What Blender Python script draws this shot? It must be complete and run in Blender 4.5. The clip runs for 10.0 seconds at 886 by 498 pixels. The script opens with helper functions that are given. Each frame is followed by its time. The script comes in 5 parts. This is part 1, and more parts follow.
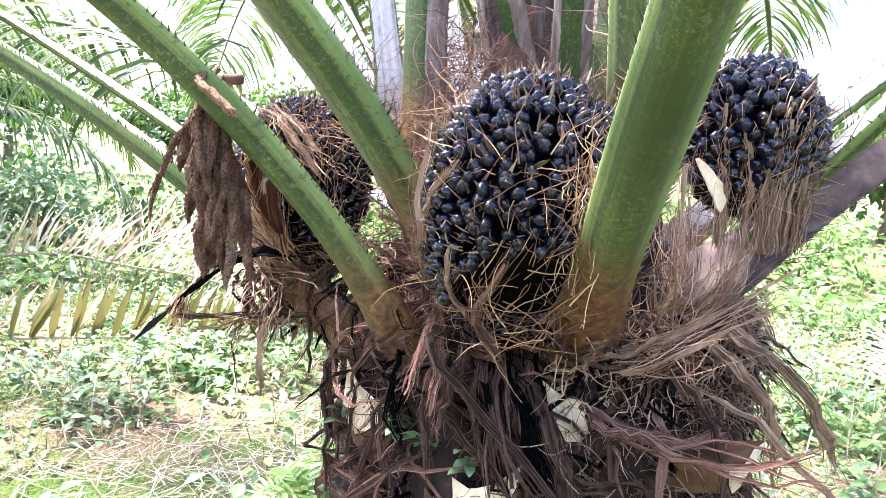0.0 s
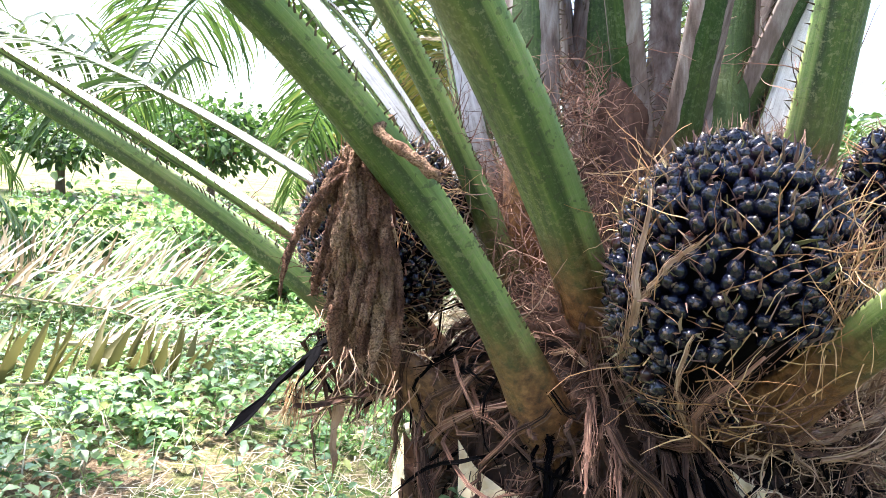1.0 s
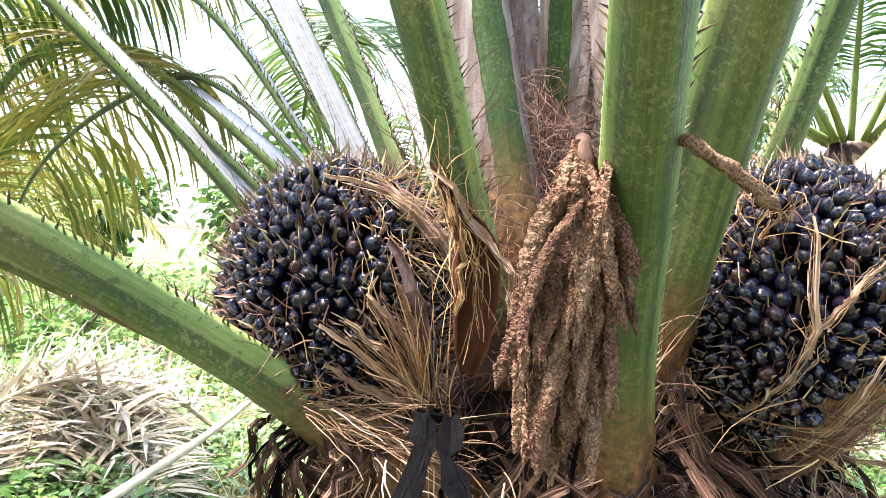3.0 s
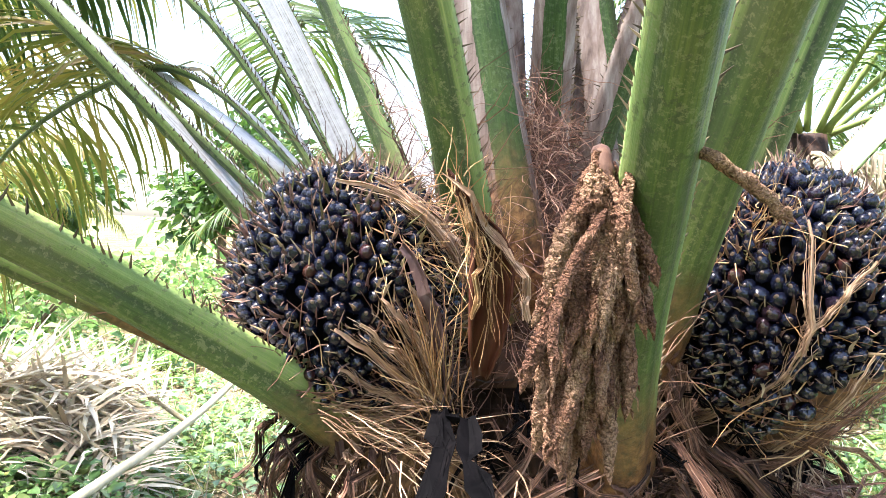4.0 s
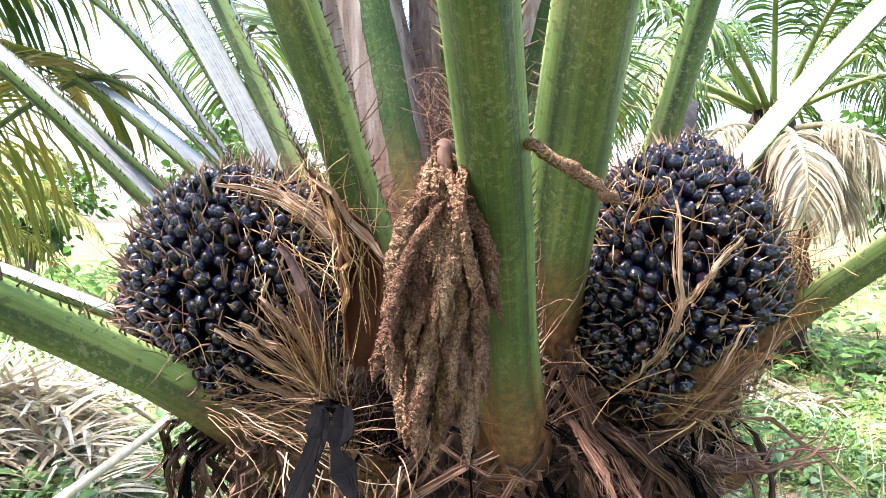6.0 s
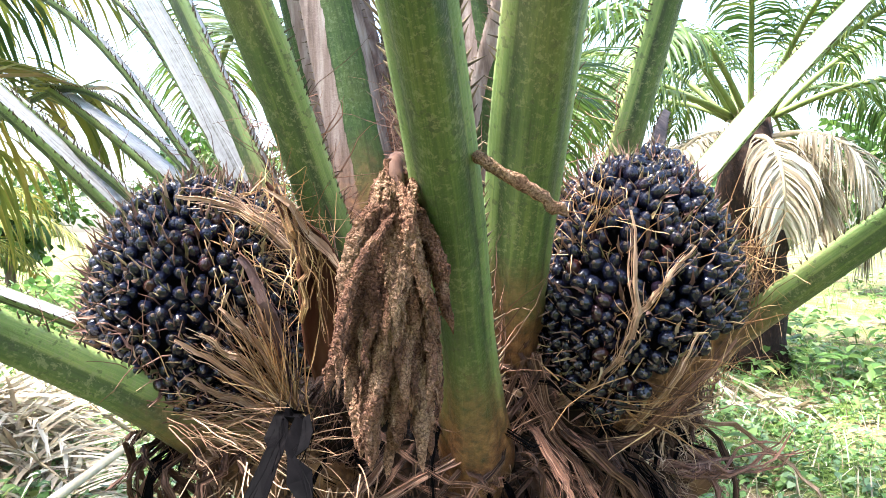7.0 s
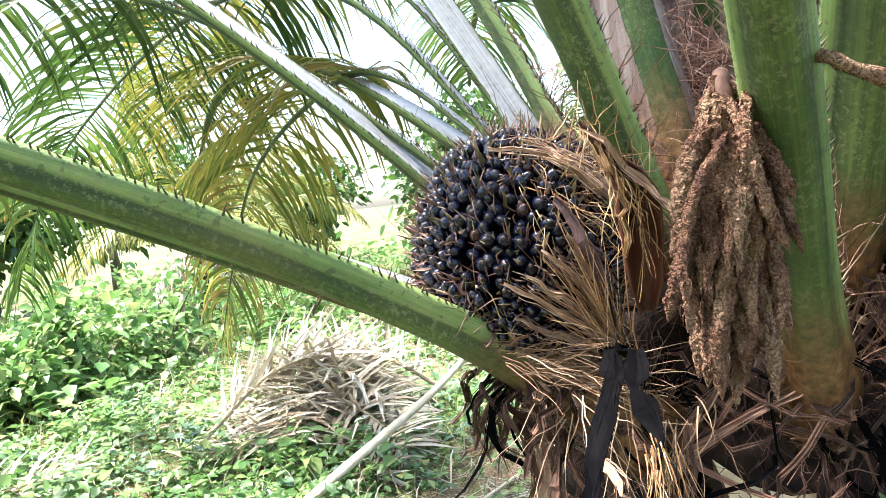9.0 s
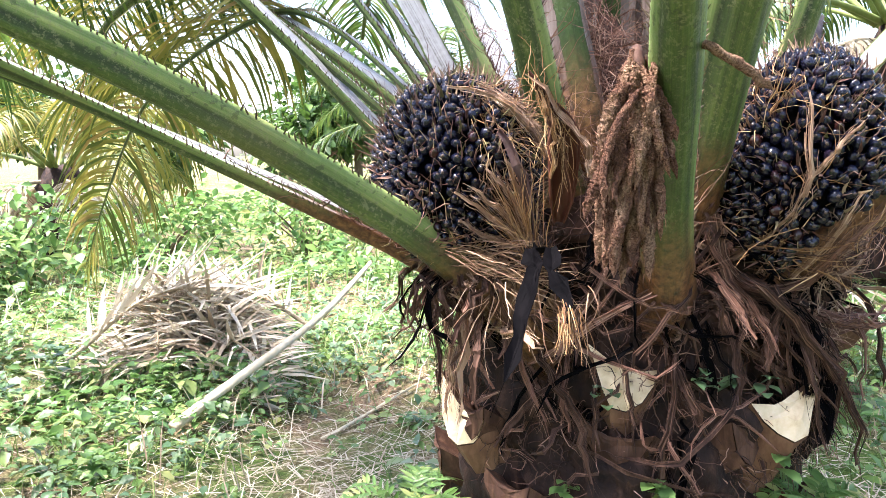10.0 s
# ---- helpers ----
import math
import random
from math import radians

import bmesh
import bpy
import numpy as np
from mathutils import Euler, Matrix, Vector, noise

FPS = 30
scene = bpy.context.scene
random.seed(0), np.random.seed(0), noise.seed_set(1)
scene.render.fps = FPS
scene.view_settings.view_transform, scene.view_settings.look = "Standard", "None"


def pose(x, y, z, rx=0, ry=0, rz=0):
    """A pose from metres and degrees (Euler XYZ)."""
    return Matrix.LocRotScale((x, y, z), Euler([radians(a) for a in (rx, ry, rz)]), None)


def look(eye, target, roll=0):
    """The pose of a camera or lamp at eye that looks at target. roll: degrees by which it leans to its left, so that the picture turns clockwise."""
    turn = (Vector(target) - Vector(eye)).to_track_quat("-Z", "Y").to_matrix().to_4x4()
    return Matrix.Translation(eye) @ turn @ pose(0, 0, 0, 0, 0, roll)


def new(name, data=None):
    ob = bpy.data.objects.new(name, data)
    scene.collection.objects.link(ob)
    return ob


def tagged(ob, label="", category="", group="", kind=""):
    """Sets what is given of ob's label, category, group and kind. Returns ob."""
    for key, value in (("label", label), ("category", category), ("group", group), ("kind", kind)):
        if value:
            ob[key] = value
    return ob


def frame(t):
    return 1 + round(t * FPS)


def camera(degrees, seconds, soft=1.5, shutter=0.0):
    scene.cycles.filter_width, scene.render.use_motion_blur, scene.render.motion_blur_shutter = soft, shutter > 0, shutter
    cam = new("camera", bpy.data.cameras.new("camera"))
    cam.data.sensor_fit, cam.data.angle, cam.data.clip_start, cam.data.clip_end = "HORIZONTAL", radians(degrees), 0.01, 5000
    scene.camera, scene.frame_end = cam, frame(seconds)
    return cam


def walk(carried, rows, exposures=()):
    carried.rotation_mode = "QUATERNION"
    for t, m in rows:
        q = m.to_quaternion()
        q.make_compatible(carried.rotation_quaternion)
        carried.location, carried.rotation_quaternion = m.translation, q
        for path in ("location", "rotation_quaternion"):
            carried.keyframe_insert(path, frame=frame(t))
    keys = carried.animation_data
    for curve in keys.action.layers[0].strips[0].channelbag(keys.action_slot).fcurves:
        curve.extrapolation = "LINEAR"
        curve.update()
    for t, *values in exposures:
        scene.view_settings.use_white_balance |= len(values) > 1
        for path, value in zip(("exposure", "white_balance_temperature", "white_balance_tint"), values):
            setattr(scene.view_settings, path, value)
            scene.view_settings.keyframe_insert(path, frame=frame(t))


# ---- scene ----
cam = camera(63.0, 10.0, soft=0.8)
PATH = [
    (0, (-0.233, -1.92, 1.632), (-0.064, 0.053, 1.349), 3.9),
    (0.5, (-0.571, -1.756, 1.606), (-0.281, 0.215, 1.427), 5.6),
    (1, (-0.752, -1.627, 1.671), (-0.252, 0.297, 1.457), 4.9),
    (1.5, (-1.005, -1.479, 1.64), (0.02, 0.234, 1.511), 2.9),
    (2, (-1.194, -1.346, 1.611), (0.117, 0.152, 1.429), 5.3),
    (2.5, (-1.283, -1.043, 1.59), (0.24, 0.254, 1.596), 2.5),
    (3, (-1.394, -0.776, 1.602), (0.241, 0.376, 1.581), 3.0),
    (3.2, (-1.455, -0.688, 1.604), (0.241, 0.373, 1.572), 2.9),
    (4.3, (-1.452, -0.766, 1.645), (0.242, 0.296, 1.585), 2.6),
    (4.5, (-1.421, -0.824, 1.656), (0.253, 0.27, 1.608), 1.0),
    (5, (-1.391, -0.861, 1.656), (0.293, 0.217, 1.613), 0.1),
    (5.5, (-1.399, -0.878, 1.655), (0.29, 0.193, 1.631), -0.2),
    (6, (-1.388, -0.894, 1.635), (0.319, 0.145, 1.559), 0.0),
    (6.2, (-1.383, -0.911, 1.642), (0.347, 0.091, 1.569), -0.4),
    (7.3, (-1.381, -0.943, 1.636), (0.339, 0.078, 1.595), -0.0),
    (7.5, (-1.388, -0.928, 1.633), (0.296, 0.148, 1.567), 0.0),
    (8, (-1.409, -0.914, 1.625), (0.208, 0.258, 1.52), -0.1),
    (8.5, (-1.432, -0.91, 1.604), (0.044, 0.426, 1.416), -1.8),
    (9, (-1.453, -0.875, 1.622), (-0.183, 0.664, 1.482), -6.9),
    (9.5, (-1.594, -0.867, 1.607), (-0.168, 0.527, 1.448), -1.4),
    (10, (-1.842, -0.964, 1.552), (-0.297, 0.278, 1.289), -0.6),
]
walk(cam, [(t, look(eye, target, roll)) for t, eye, target, roll in PATH], exposures=[(0, 3.3, 6050, 23), (1, 2.82, 6150, 15), (1.5, 2.85, 6350, 21), (2, 2.9, 6500, 17), (2.5, 3.05, 6500, 13), (5.5, 2.92, 6300, 13), (7.5, 3.0, 6400, 12), (8.5, 3.05, 6350, 12), (9, 2.75, 6250, 10), (9.5, 2.55, 6300, 10), (10, 2.7, 6300, 19)])

# ---------- world and light ----------
SUN_AZ, SUN_EL = radians(310), radians(66)
world = bpy.data.worlds.new("world")
scene.world = world
world.use_nodes = True
wn = world.node_tree.nodes
sky = wn.new("ShaderNodeTexSky")
sky.sky_type = "NISHITA"
sky.sun_disc = False
sky.sun_elevation, sky.sun_rotation = SUN_EL, SUN_AZ
sky.air_density, sky.dust_density = 1.0, 3.0
wn["Background"].inputs["Strength"].default_value = 0.15
world.node_tree.links.new(sky.outputs["Color"], wn["Background"].inputs["Color"])
sun = new("sun", bpy.data.lights.new("sun", "SUN"))
sun.data.energy, sun.data.angle, sun.data.color = 4.2, radians(10), (1.0, 0.96, 0.90)
sun_way = Vector((math.sin(SUN_AZ) * math.cos(SUN_EL), math.cos(SUN_AZ) * math.cos(SUN_EL), math.sin(SUN_EL)))
sun.matrix_world = look(sun_way * 30, (0, 0, 0))

rng = np.random.default_rng(7)


# ---------- materials ----------
def material(name, rough=0.6, spec=0.4, metal=0.0):
    m = bpy.data.materials.new(name)
    m.use_nodes = True
    b = m.node_tree.nodes["Principled BSDF"]
    b.inputs["Roughness"].default_value = rough
    b.inputs["Specular IOR Level"].default_value = spec
    b.inputs["Metallic"].default_value = metal
    return m, m.node_tree, b


def node(tree, kind, **values):
    n = tree.nodes.new(kind)
    for key, value in values.items():
        if key in ("operation", "data_type", "blend_type", "attribute_name", "noise_dimensions", "feature", "interpolation_type", "clamp"):
            if key == "operation":
                n.operation = value
            elif key == "data_type":
                n.data_type = value
            elif key == "blend_type":
                n.blend_type = value
            elif key == "attribute_name":
                n.attribute_name = value
            elif key == "feature":
                n.feature = value
        else:
            n.inputs[key.replace("_", " ")].default_value = value
    return n


def link(tree, a, b):
    tree.links.new(a, b)


def ramp(tree, source, stops):
    r = tree.nodes.new("ShaderNodeValToRGB")
    e = r.color_ramp.elements
    while len(e) < len(stops):
        e.new(0.5)
    for el, (p, c) in zip(e, stops):
        el.position, el.color = p, (*c, 1)
    link(tree, source, r.inputs["Fac"])
    return r.outputs["Color"]


def noise_of(tree, scale, detail=4.0, stretch=None, coords="Object", rough=0.6):
    tc = tree.nodes.new("ShaderNodeTexCoord")
    n = node(tree, "ShaderNodeTexNoise", Scale=scale, Detail=detail, Roughness=rough)
    out = tc.outputs[coords]
    if stretch:
        mp = tree.nodes.new("ShaderNodeMapping")
        mp.inputs["Scale"].default_value = stretch
        link(tree, out, mp.inputs["Vector"])
        out = mp.outputs["Vector"]
    link(tree, out, n.inputs["Vector"])
    return n.outputs["Fac"]


def mix(tree, fac, a, b, mode="MIX"):
    m = node(tree, "ShaderNodeMix", data_type="RGBA", blend_type=mode)
    for sock, v in ((m.inputs[0], fac), (m.inputs[6], a), (m.inputs[7], b)):
        if isinstance(v, (int, float)):
            sock.default_value = v
        elif isinstance(v, tuple):
            sock.default_value = (*v, 1)
        else:
            link(tree, v, sock)
    return m.outputs[2]


def math_node(tree, op, a, b=0.0, c=None):
    m = node(tree, "ShaderNodeMath", operation=op)
    for i, v in enumerate((a, b, c)):
        if v is None:
            continue
        if isinstance(v, (int, float)):
            m.inputs[i].default_value = v
        else:
            link(tree, v, m.inputs[i])
    return m.outputs[0]


def bump(tree, bsdf, height, strength=0.4, distance=0.01):
    b = tree.nodes.new("ShaderNodeBump")
    b.inputs["Strength"].default_value = strength
    b.inputs["Distance"].default_value = distance
    link(tree, height, b.inputs["Height"])
    link(tree, b.outputs["Normal"], bsdf.inputs["Normal"])


def attribute(tree, name):
    return node(tree, "ShaderNodeAttribute", attribute_name=name).outputs["Fac"]


def per_island(tree):
    return tree.nodes.new("ShaderNodeNewGeometry").outputs["Random Per Island"]


def per_object(tree):
    return tree.nodes.new("ShaderNodeObjectInfo").outputs["Random"]


def leafy(name, stops, rough=0.45, through_light=0.35, vein=30):
    """A blade: colour by island, fine noise, light through it."""
    m, t, b = material(name, rough, 0.4)
    base = ramp(t, per_island(t), stops)
    fine = noise_of(t, vein, 3)
    col = mix(t, math_node(t, "MULTIPLY", fine, 0.55), base, (0.30, 0.27, 0.10), "MULTIPLY")
    col = mix(t, 0.35, base, col)
    link(t, col, b.inputs["Base Color"])
    tr = t.nodes.new("ShaderNodeBsdfTranslucent")
    link(t, col, tr.inputs["Color"])
    mx = t.nodes.new("ShaderNodeMixShader")
    mx.inputs[0].default_value = through_light
    link(t, b.outputs[0], mx.inputs[1])
    link(t, tr.outputs[0], mx.inputs[2])
    link(t, mx.outputs[0], t.nodes["Material Output"].inputs["Surface"])
    return m


def ramp_value(tree, source, low, high):
    mr = node(tree, "ShaderNodeMapRange", From_Min=low, From_Max=high)
    link(tree, source, mr.inputs["Value"])
    return mr.outputs[0]


def petiole_material(name="petiole_skin", young=0.0):
    m, t, b = material(name, 0.52 + 0.2 * young, 0.4 - 0.2 * young)
    along, side = attribute(t, "along"), attribute(t, "side")
    n1 = noise_of(t, 6, 5)
    n2 = noise_of(t, 55, 5)
    n3 = noise_of(t, 190, 3)
    co = t.nodes.new("ShaderNodeCombineXYZ")
    link(t, math_node(t, "MULTIPLY", attribute(t, "across"), 7.0), co.inputs[0])
    link(t, math_node(t, "MULTIPLY", along, 1.6), co.inputs[1])
    link(t, math_node(t, "MULTIPLY", per_object(t), 40.0), co.inputs[2])
    st = node(t, "ShaderNodeTexNoise", Scale=1.0, Detail=6.0, Roughness=0.7)
    link(t, co.outputs[0], st.inputs["Vector"])
    grain = st.outputs["Fac"]
    green = ramp(t, math_node(t, "ADD", math_node(t, "MULTIPLY", grain, 0.65), math_node(t, "MULTIPLY", n1, 0.35)), [(0.34, (0.018, 0.035, 0.007)), (0.5, (0.038, 0.072, 0.014)), (0.64, (0.082, 0.120, 0.028))])
    # paints shade into the grooves by the keel; the pale margins are pigment
    groove_shade_and_margin = ramp(t, side, [(0.0, (0.95, 0.9, 0.75)), (0.2, (1.0, 0.97, 0.85)), (0.36, (0.72, 0.74, 0.62)), (0.46, (0.42, 0.46, 0.38)), (0.55, (0.6, 0.62, 0.5)), (0.63, (2.4, 1.9, 2.4)), (0.8, (3.8, 3.0, 4.4))])
    green = mix(t, 1.0, green, groove_shade_and_margin, "MULTIPLY")
    scurf = math_node(t, "GREATER_THAN", n2, 0.60)
    green = mix(t, math_node(t, "MULTIPLY", scurf, 0.5), green, (0.022, 0.028, 0.012))
    fleck = math_node(t, "MULTIPLY", math_node(t, "GREATER_THAN", noise_of(t, 95, 6, None, "Object", 0.8), 0.55), ramp_value(t, n1, 0.36, 0.60))
    green = mix(t, math_node(t, "MULTIPLY", fleck, 0.55), green, (0.16, 0.165, 0.08))
    band = ramp_value(t, noise_of(t, 3.0, 2), 0.55, 0.7)
    green = mix(t, math_node(t, "MULTIPLY", band, 0.3), green, (0.11, 0.09, 0.03))
    pale = ramp(t, math_node(t, "ADD", math_node(t, "MULTIPLY", grain, 0.7), math_node(t, "MULTIPLY", n2, 0.3)), [(0.36, (0.20, 0.18, 0.15)), (0.45, (0.45, 0.43, 0.40)), (0.62, (0.66, 0.65, 0.62))])
    top = math_node(t, "GREATER_THAN", math_node(t, "ADD", side, math_node(t, "MULTIPLY", n2, 0.05)), 0.86)
    skin = mix(t, top, green, pale)
    if young:
        streak = noise_of(t, 38, 6, (1, 1, 0.12))
        scurf2 = ramp(t, streak, [(0.3, (0.05, 0.032, 0.025)), (0.5, (0.13, 0.098, 0.082)), (0.7, (0.23, 0.205, 0.185))])
        flank = math_node(t, "GREATER_THAN", math_node(t, "ADD", side, math_node(t, "MULTIPLY", streak, 0.25)), 0.46)
        skin = mix(t, flank, mix(t, 1.0, skin, (0.5, 0.62, 0.6), "MULTIPLY"), scurf2)
    tan = ramp(t, n2, [(0.3, (0.020, 0.008, 0.004)), (0.48, (0.095, 0.038, 0.013)), (0.7, (0.21, 0.105, 0.04))])
    edge = math_node(t, "ADD", along, math_node(t, "MULTIPLY", math_node(t, "SUBTRACT", n1, 0.5), 0.30))
    mr = node(t, "ShaderNodeMapRange", From_Min=-0.04, From_Max=0.20)
    link(t, edge, mr.inputs["Value"])
    link(t, mix(t, mr.outputs[0], tan, skin), b.inputs["Base Color"])
    bump(t, b, math_node(t, "ADD", math_node(t, "ADD", n3, n2), math_node(t, "MULTIPLY", grain, 2.0)), 0.45, 0.003)
    return m


def streaky(name, stops, scale=40, stretch=(1, 1, 0.15), rough=0.8, depth=0.004, spec=0.25, shift=0.35):
    """Dry fibre, husk and bark: streaks along z, tint by island."""
    m, t, b = material(name, rough, spec)
    n = noise_of(t, scale, 6, stretch)
    f = math_node(t, "ADD", math_node(t, "MULTIPLY", n, 1.0 - shift), math_node(t, "MULTIPLY", per_island(t), shift))
    link(t, ramp(t, f, stops), b.inputs["Base Color"])
    bump(t, b, n, 0.6, depth)
    return m


MAT = {}
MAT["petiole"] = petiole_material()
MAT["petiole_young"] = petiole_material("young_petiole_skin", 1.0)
MAT["fibre"] = streaky("dry_fibre", [(0.2, (0.10, 0.045, 0.02)), (0.5, (0.30, 0.16, 0.07)), (0.8, (0.50, 0.33, 0.17))], 60, shift=0.7)
MAT["fibre_red"] = streaky("red_fibre", [(0.2, (0.05, 0.024, 0.016)), (0.55, (0.16, 0.078, 0.052)), (0.85, (0.32, 0.20, 0.14))], 60, shift=0.7)
MAT["husk"] = streaky("dark_husk", [(0.25, (0.012, 0.006, 0.004)), (0.5, (0.043, 0.019, 0.012)), (0.8, (0.17, 0.095, 0.06))], 45, shift=0.5)
MAT["bract"] = streaky("dry_bract", [(0.2, (0.06, 0.03, 0.018)), (0.5, (0.23, 0.135, 0.082)), (0.8, (0.46, 0.33, 0.225))], 50, shift=0.45)
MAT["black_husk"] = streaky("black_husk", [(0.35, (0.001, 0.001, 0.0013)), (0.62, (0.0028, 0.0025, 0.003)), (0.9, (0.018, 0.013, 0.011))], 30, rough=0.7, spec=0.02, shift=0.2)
MAT["spathe"] = streaky("red_brown_spathe", [(0.25, (0.022, 0.006, 0.004)), (0.5, (0.055, 0.015, 0.008)), (0.8, (0.10, 0.034, 0.018))], 26, rough=0.5, shift=0.2)
MAT["purple_bract"] = streaky("purple_brown_bract", [(0.25, (0.018, 0.008, 0.008)), (0.5, (0.055, 0.028, 0.026)), (0.8, (0.13, 0.085, 0.07))], 40, rough=0.6, shift=0.2)
MAT["trunk"] = streaky("trunk_bark", [(0.3, (0.005, 0.0025, 0.002)), (0.55, (0.022, 0.010, 0.006)), (0.8, (0.09, 0.045, 0.025))], 22, (1, 1, 0.5), depth=0.02, shift=0.0)
MAT["stub"] = streaky("leaf_base_skin", [(0.25, (0.04, 0.017, 0.008)), (0.5, (0.125, 0.062, 0.031)), (0.8, (0.24, 0.145, 0.085))], 28, depth=0.006, shift=0.15)
MAT["stub_stalk"] = streaky("withered_stalk", [(0.25, (0.025, 0.018, 0.018)), (0.5, (0.08, 0.055, 0.05)), (0.8, (0.20, 0.15, 0.11))], 22, depth=0.004, shift=0.05)
MAT["cut"] = streaky("fresh_cut", [(0.25, (0.36, 0.24, 0.13)), (0.5, (0.58, 0.45, 0.28)), (0.8, (0.70, 0.59, 0.42))], 22, (1, 1, 1), rough=0.7, depth=0.002, shift=0.0)
MAT["old_base"] = streaky("old_leaf_base", [(0.25, (0.012, 0.005, 0.003)), (0.5, (0.055, 0.025, 0.014)), (0.8, (0.15, 0.08, 0.045))], 34, depth=0.01, shift=0.15)
MAT["spine"] = streaky("spine", [(0.2, (0.025, 0.018, 0.010)), (0.8, (0.12, 0.09, 0.045))], 30, shift=0.6)


def spikelet_material():
    m, t, b = material("withered_flowers", 0.9, 0.15)
    tc = t.nodes.new("ShaderNodeTexCoord")
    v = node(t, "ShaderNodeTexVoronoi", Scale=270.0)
    warp = node(t, "ShaderNodeTexNoise", Scale=90.0, Detail=3.0)
    link(t, tc.outputs["Object"], warp.inputs["Vector"])
    link(t, mix(t, 0.018, tc.outputs["Object"], warp.outputs["Color"], "ADD"), v.inputs["Vector"])
    n = math_node(t, "ADD", math_node(t, "MULTIPLY", noise_of(t, 22, 5), 0.75), math_node(t, "MULTIPLY", per_object(t), 0.25))
    base = ramp(t, n, [(0.3, (0.10, 0.046, 0.031)), (0.48, (0.27, 0.140, 0.090)), (0.68, (0.48, 0.31, 0.20))])
    # crevice shade between the knobs, painted into the colour by cell distance
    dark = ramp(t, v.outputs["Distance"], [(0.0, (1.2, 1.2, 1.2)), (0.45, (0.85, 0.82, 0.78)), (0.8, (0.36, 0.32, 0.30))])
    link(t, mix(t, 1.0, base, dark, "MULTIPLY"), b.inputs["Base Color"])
    inv = math_node(t, "SUBTRACT", 1.0, v.outputs["Distance"])
    bump(t, b, math_node(t, "ADD", inv, noise_of(t, 330, 4)), 1.0, 0.010)
    return m


def fruit_material():
    m, t, b = material("ripening_fruit", 0.10, 0.33)
    r = per_object(t)
    z = attribute(t, "along")
    n = noise_of(t, 60, 3)
    black = ramp(t, r, [(0.0, (0.003, 0.0035, 0.009)), (0.86, (0.004, 0.005, 0.012)), (0.975, (0.009, 0.005, 0.009)), (1.0, (0.028, 0.010, 0.008))])
    col = ramp(t, math_node(t, "ADD", z, math_node(t, "MULTIPLY", n, 0.12)), [(0.10, (4.0, 1.2, 0.5)), (0.30, (1, 1, 1))])
    col = mix(t, 1.0, col, black, "MULTIPLY")
    tip = math_node(t, "GREATER_THAN", z, 0.955)
    link(t, mix(t, tip, col, (0.05, 0.035, 0.025)), b.inputs["Base Color"])
    rr = math_node(t, "ADD", 0.03, math_node(t, "MULTIPLY", n, 0.09))
    link(t, rr, b.inputs["Roughness"])
    return m


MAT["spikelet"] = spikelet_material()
MAT["fruit"] = fruit_material()
MAT["floret"] = streaky("floret_spine", [(0.15, (0.08, 0.075, 0.028)), (0.4, (0.07, 0.032, 0.026)), (0.7, (0.19, 0.11, 0.08)), (0.95, (0.30, 0.25, 0.12))], 80, shift=0.8)
MAT["leaflet"] = leafy("palm_leaflet", [(0.0, (0.030, 0.065, 0.014)), (0.5, (0.055, 0.105, 0.022)), (0.85, (0.09, 0.15, 0.03)), (1.0, (0.16, 0.17, 0.04))])
MAT["leaflet_yellow"] = leafy("yellowing_leaflet", [(0.0, (0.07, 0.10, 0.02)), (0.4, (0.16, 0.18, 0.03)), (0.75, (0.27, 0.24, 0.05)), (1.0, (0.26, 0.17, 0.06))])
MAT["leaflet_dry"] = leafy("dry_leaflet", [(0.0, (0.22, 0.16, 0.10)), (0.35, (0.40, 0.33, 0.23)), (0.8, (0.60, 0.55, 0.44)), (1.0, (0.30, 0.28, 0.16))], 0.65, 0.15)
MAT["leaflet_olive"] = leafy("withering_leaflet", [(0.0, (0.06, 0.065, 0.02)), (0.5, (0.12, 0.115, 0.035)), (1.0, (0.22, 0.17, 0.07))], 0.5, 0.25)
MAT["weed"] = leafy("weed_leaf", [(0.0, (0.06, 0.14, 0.03)), (0.45, (0.12, 0.23, 0.06)), (0.85, (0.21, 0.32, 0.10)), (1.0, (0.36, 0.38, 0.14))], 0.4, 0.4)
MAT["weed_blue"] = leafy("dull_weed_leaf", [(0.0, (0.06, 0.13, 0.055)), (0.6, (0.12, 0.20, 0.09)), (1.0, (0.21, 0.28, 0.14))], 0.35, 0.3)
MAT["grass"] = leafy("grass_blade", [(0.0, (0.05, 0.11, 0.02)), (0.5, (0.10, 0.19, 0.035)), (0.8, (0.19, 0.26, 0.06)), (1.0, (0.36, 0.31, 0.16))], 0.5, 0.35)
MAT["tree_leaf"] = leafy("tree_leaf", [(0.0, (0.02, 0.05, 0.012)), (0.5, (0.05, 0.11, 0.02)), (1.0, (0.10, 0.18, 0.035))], 0.45, 0.35)
MAT["rachis"] = streaky("frond_rachis", [(0.2, (0.09, 0.13, 0.03)), (0.8, (0.2, 0.24, 0.08))], 20, shift=0.2, rough=0.5)
MAT["rachis_dry"] = streaky("dry_rachis", [(0.2, (0.20, 0.14, 0.08)), (0.8, (0.5, 0.42, 0.28))], 20, shift=0.3)
MAT["stick"] = streaky("bare_stick", [(0.2, (0.34, 0.28, 0.18)), (0.8, (0.62, 0.55, 0.40))], 18, rough=0.6, shift=0.1)
MAT["wood"] = streaky("tree_bark", [(0.2, (0.05, 0.035, 0.022)), (0.8, (0.19, 0.14, 0.09))], 18, shift=0.1)


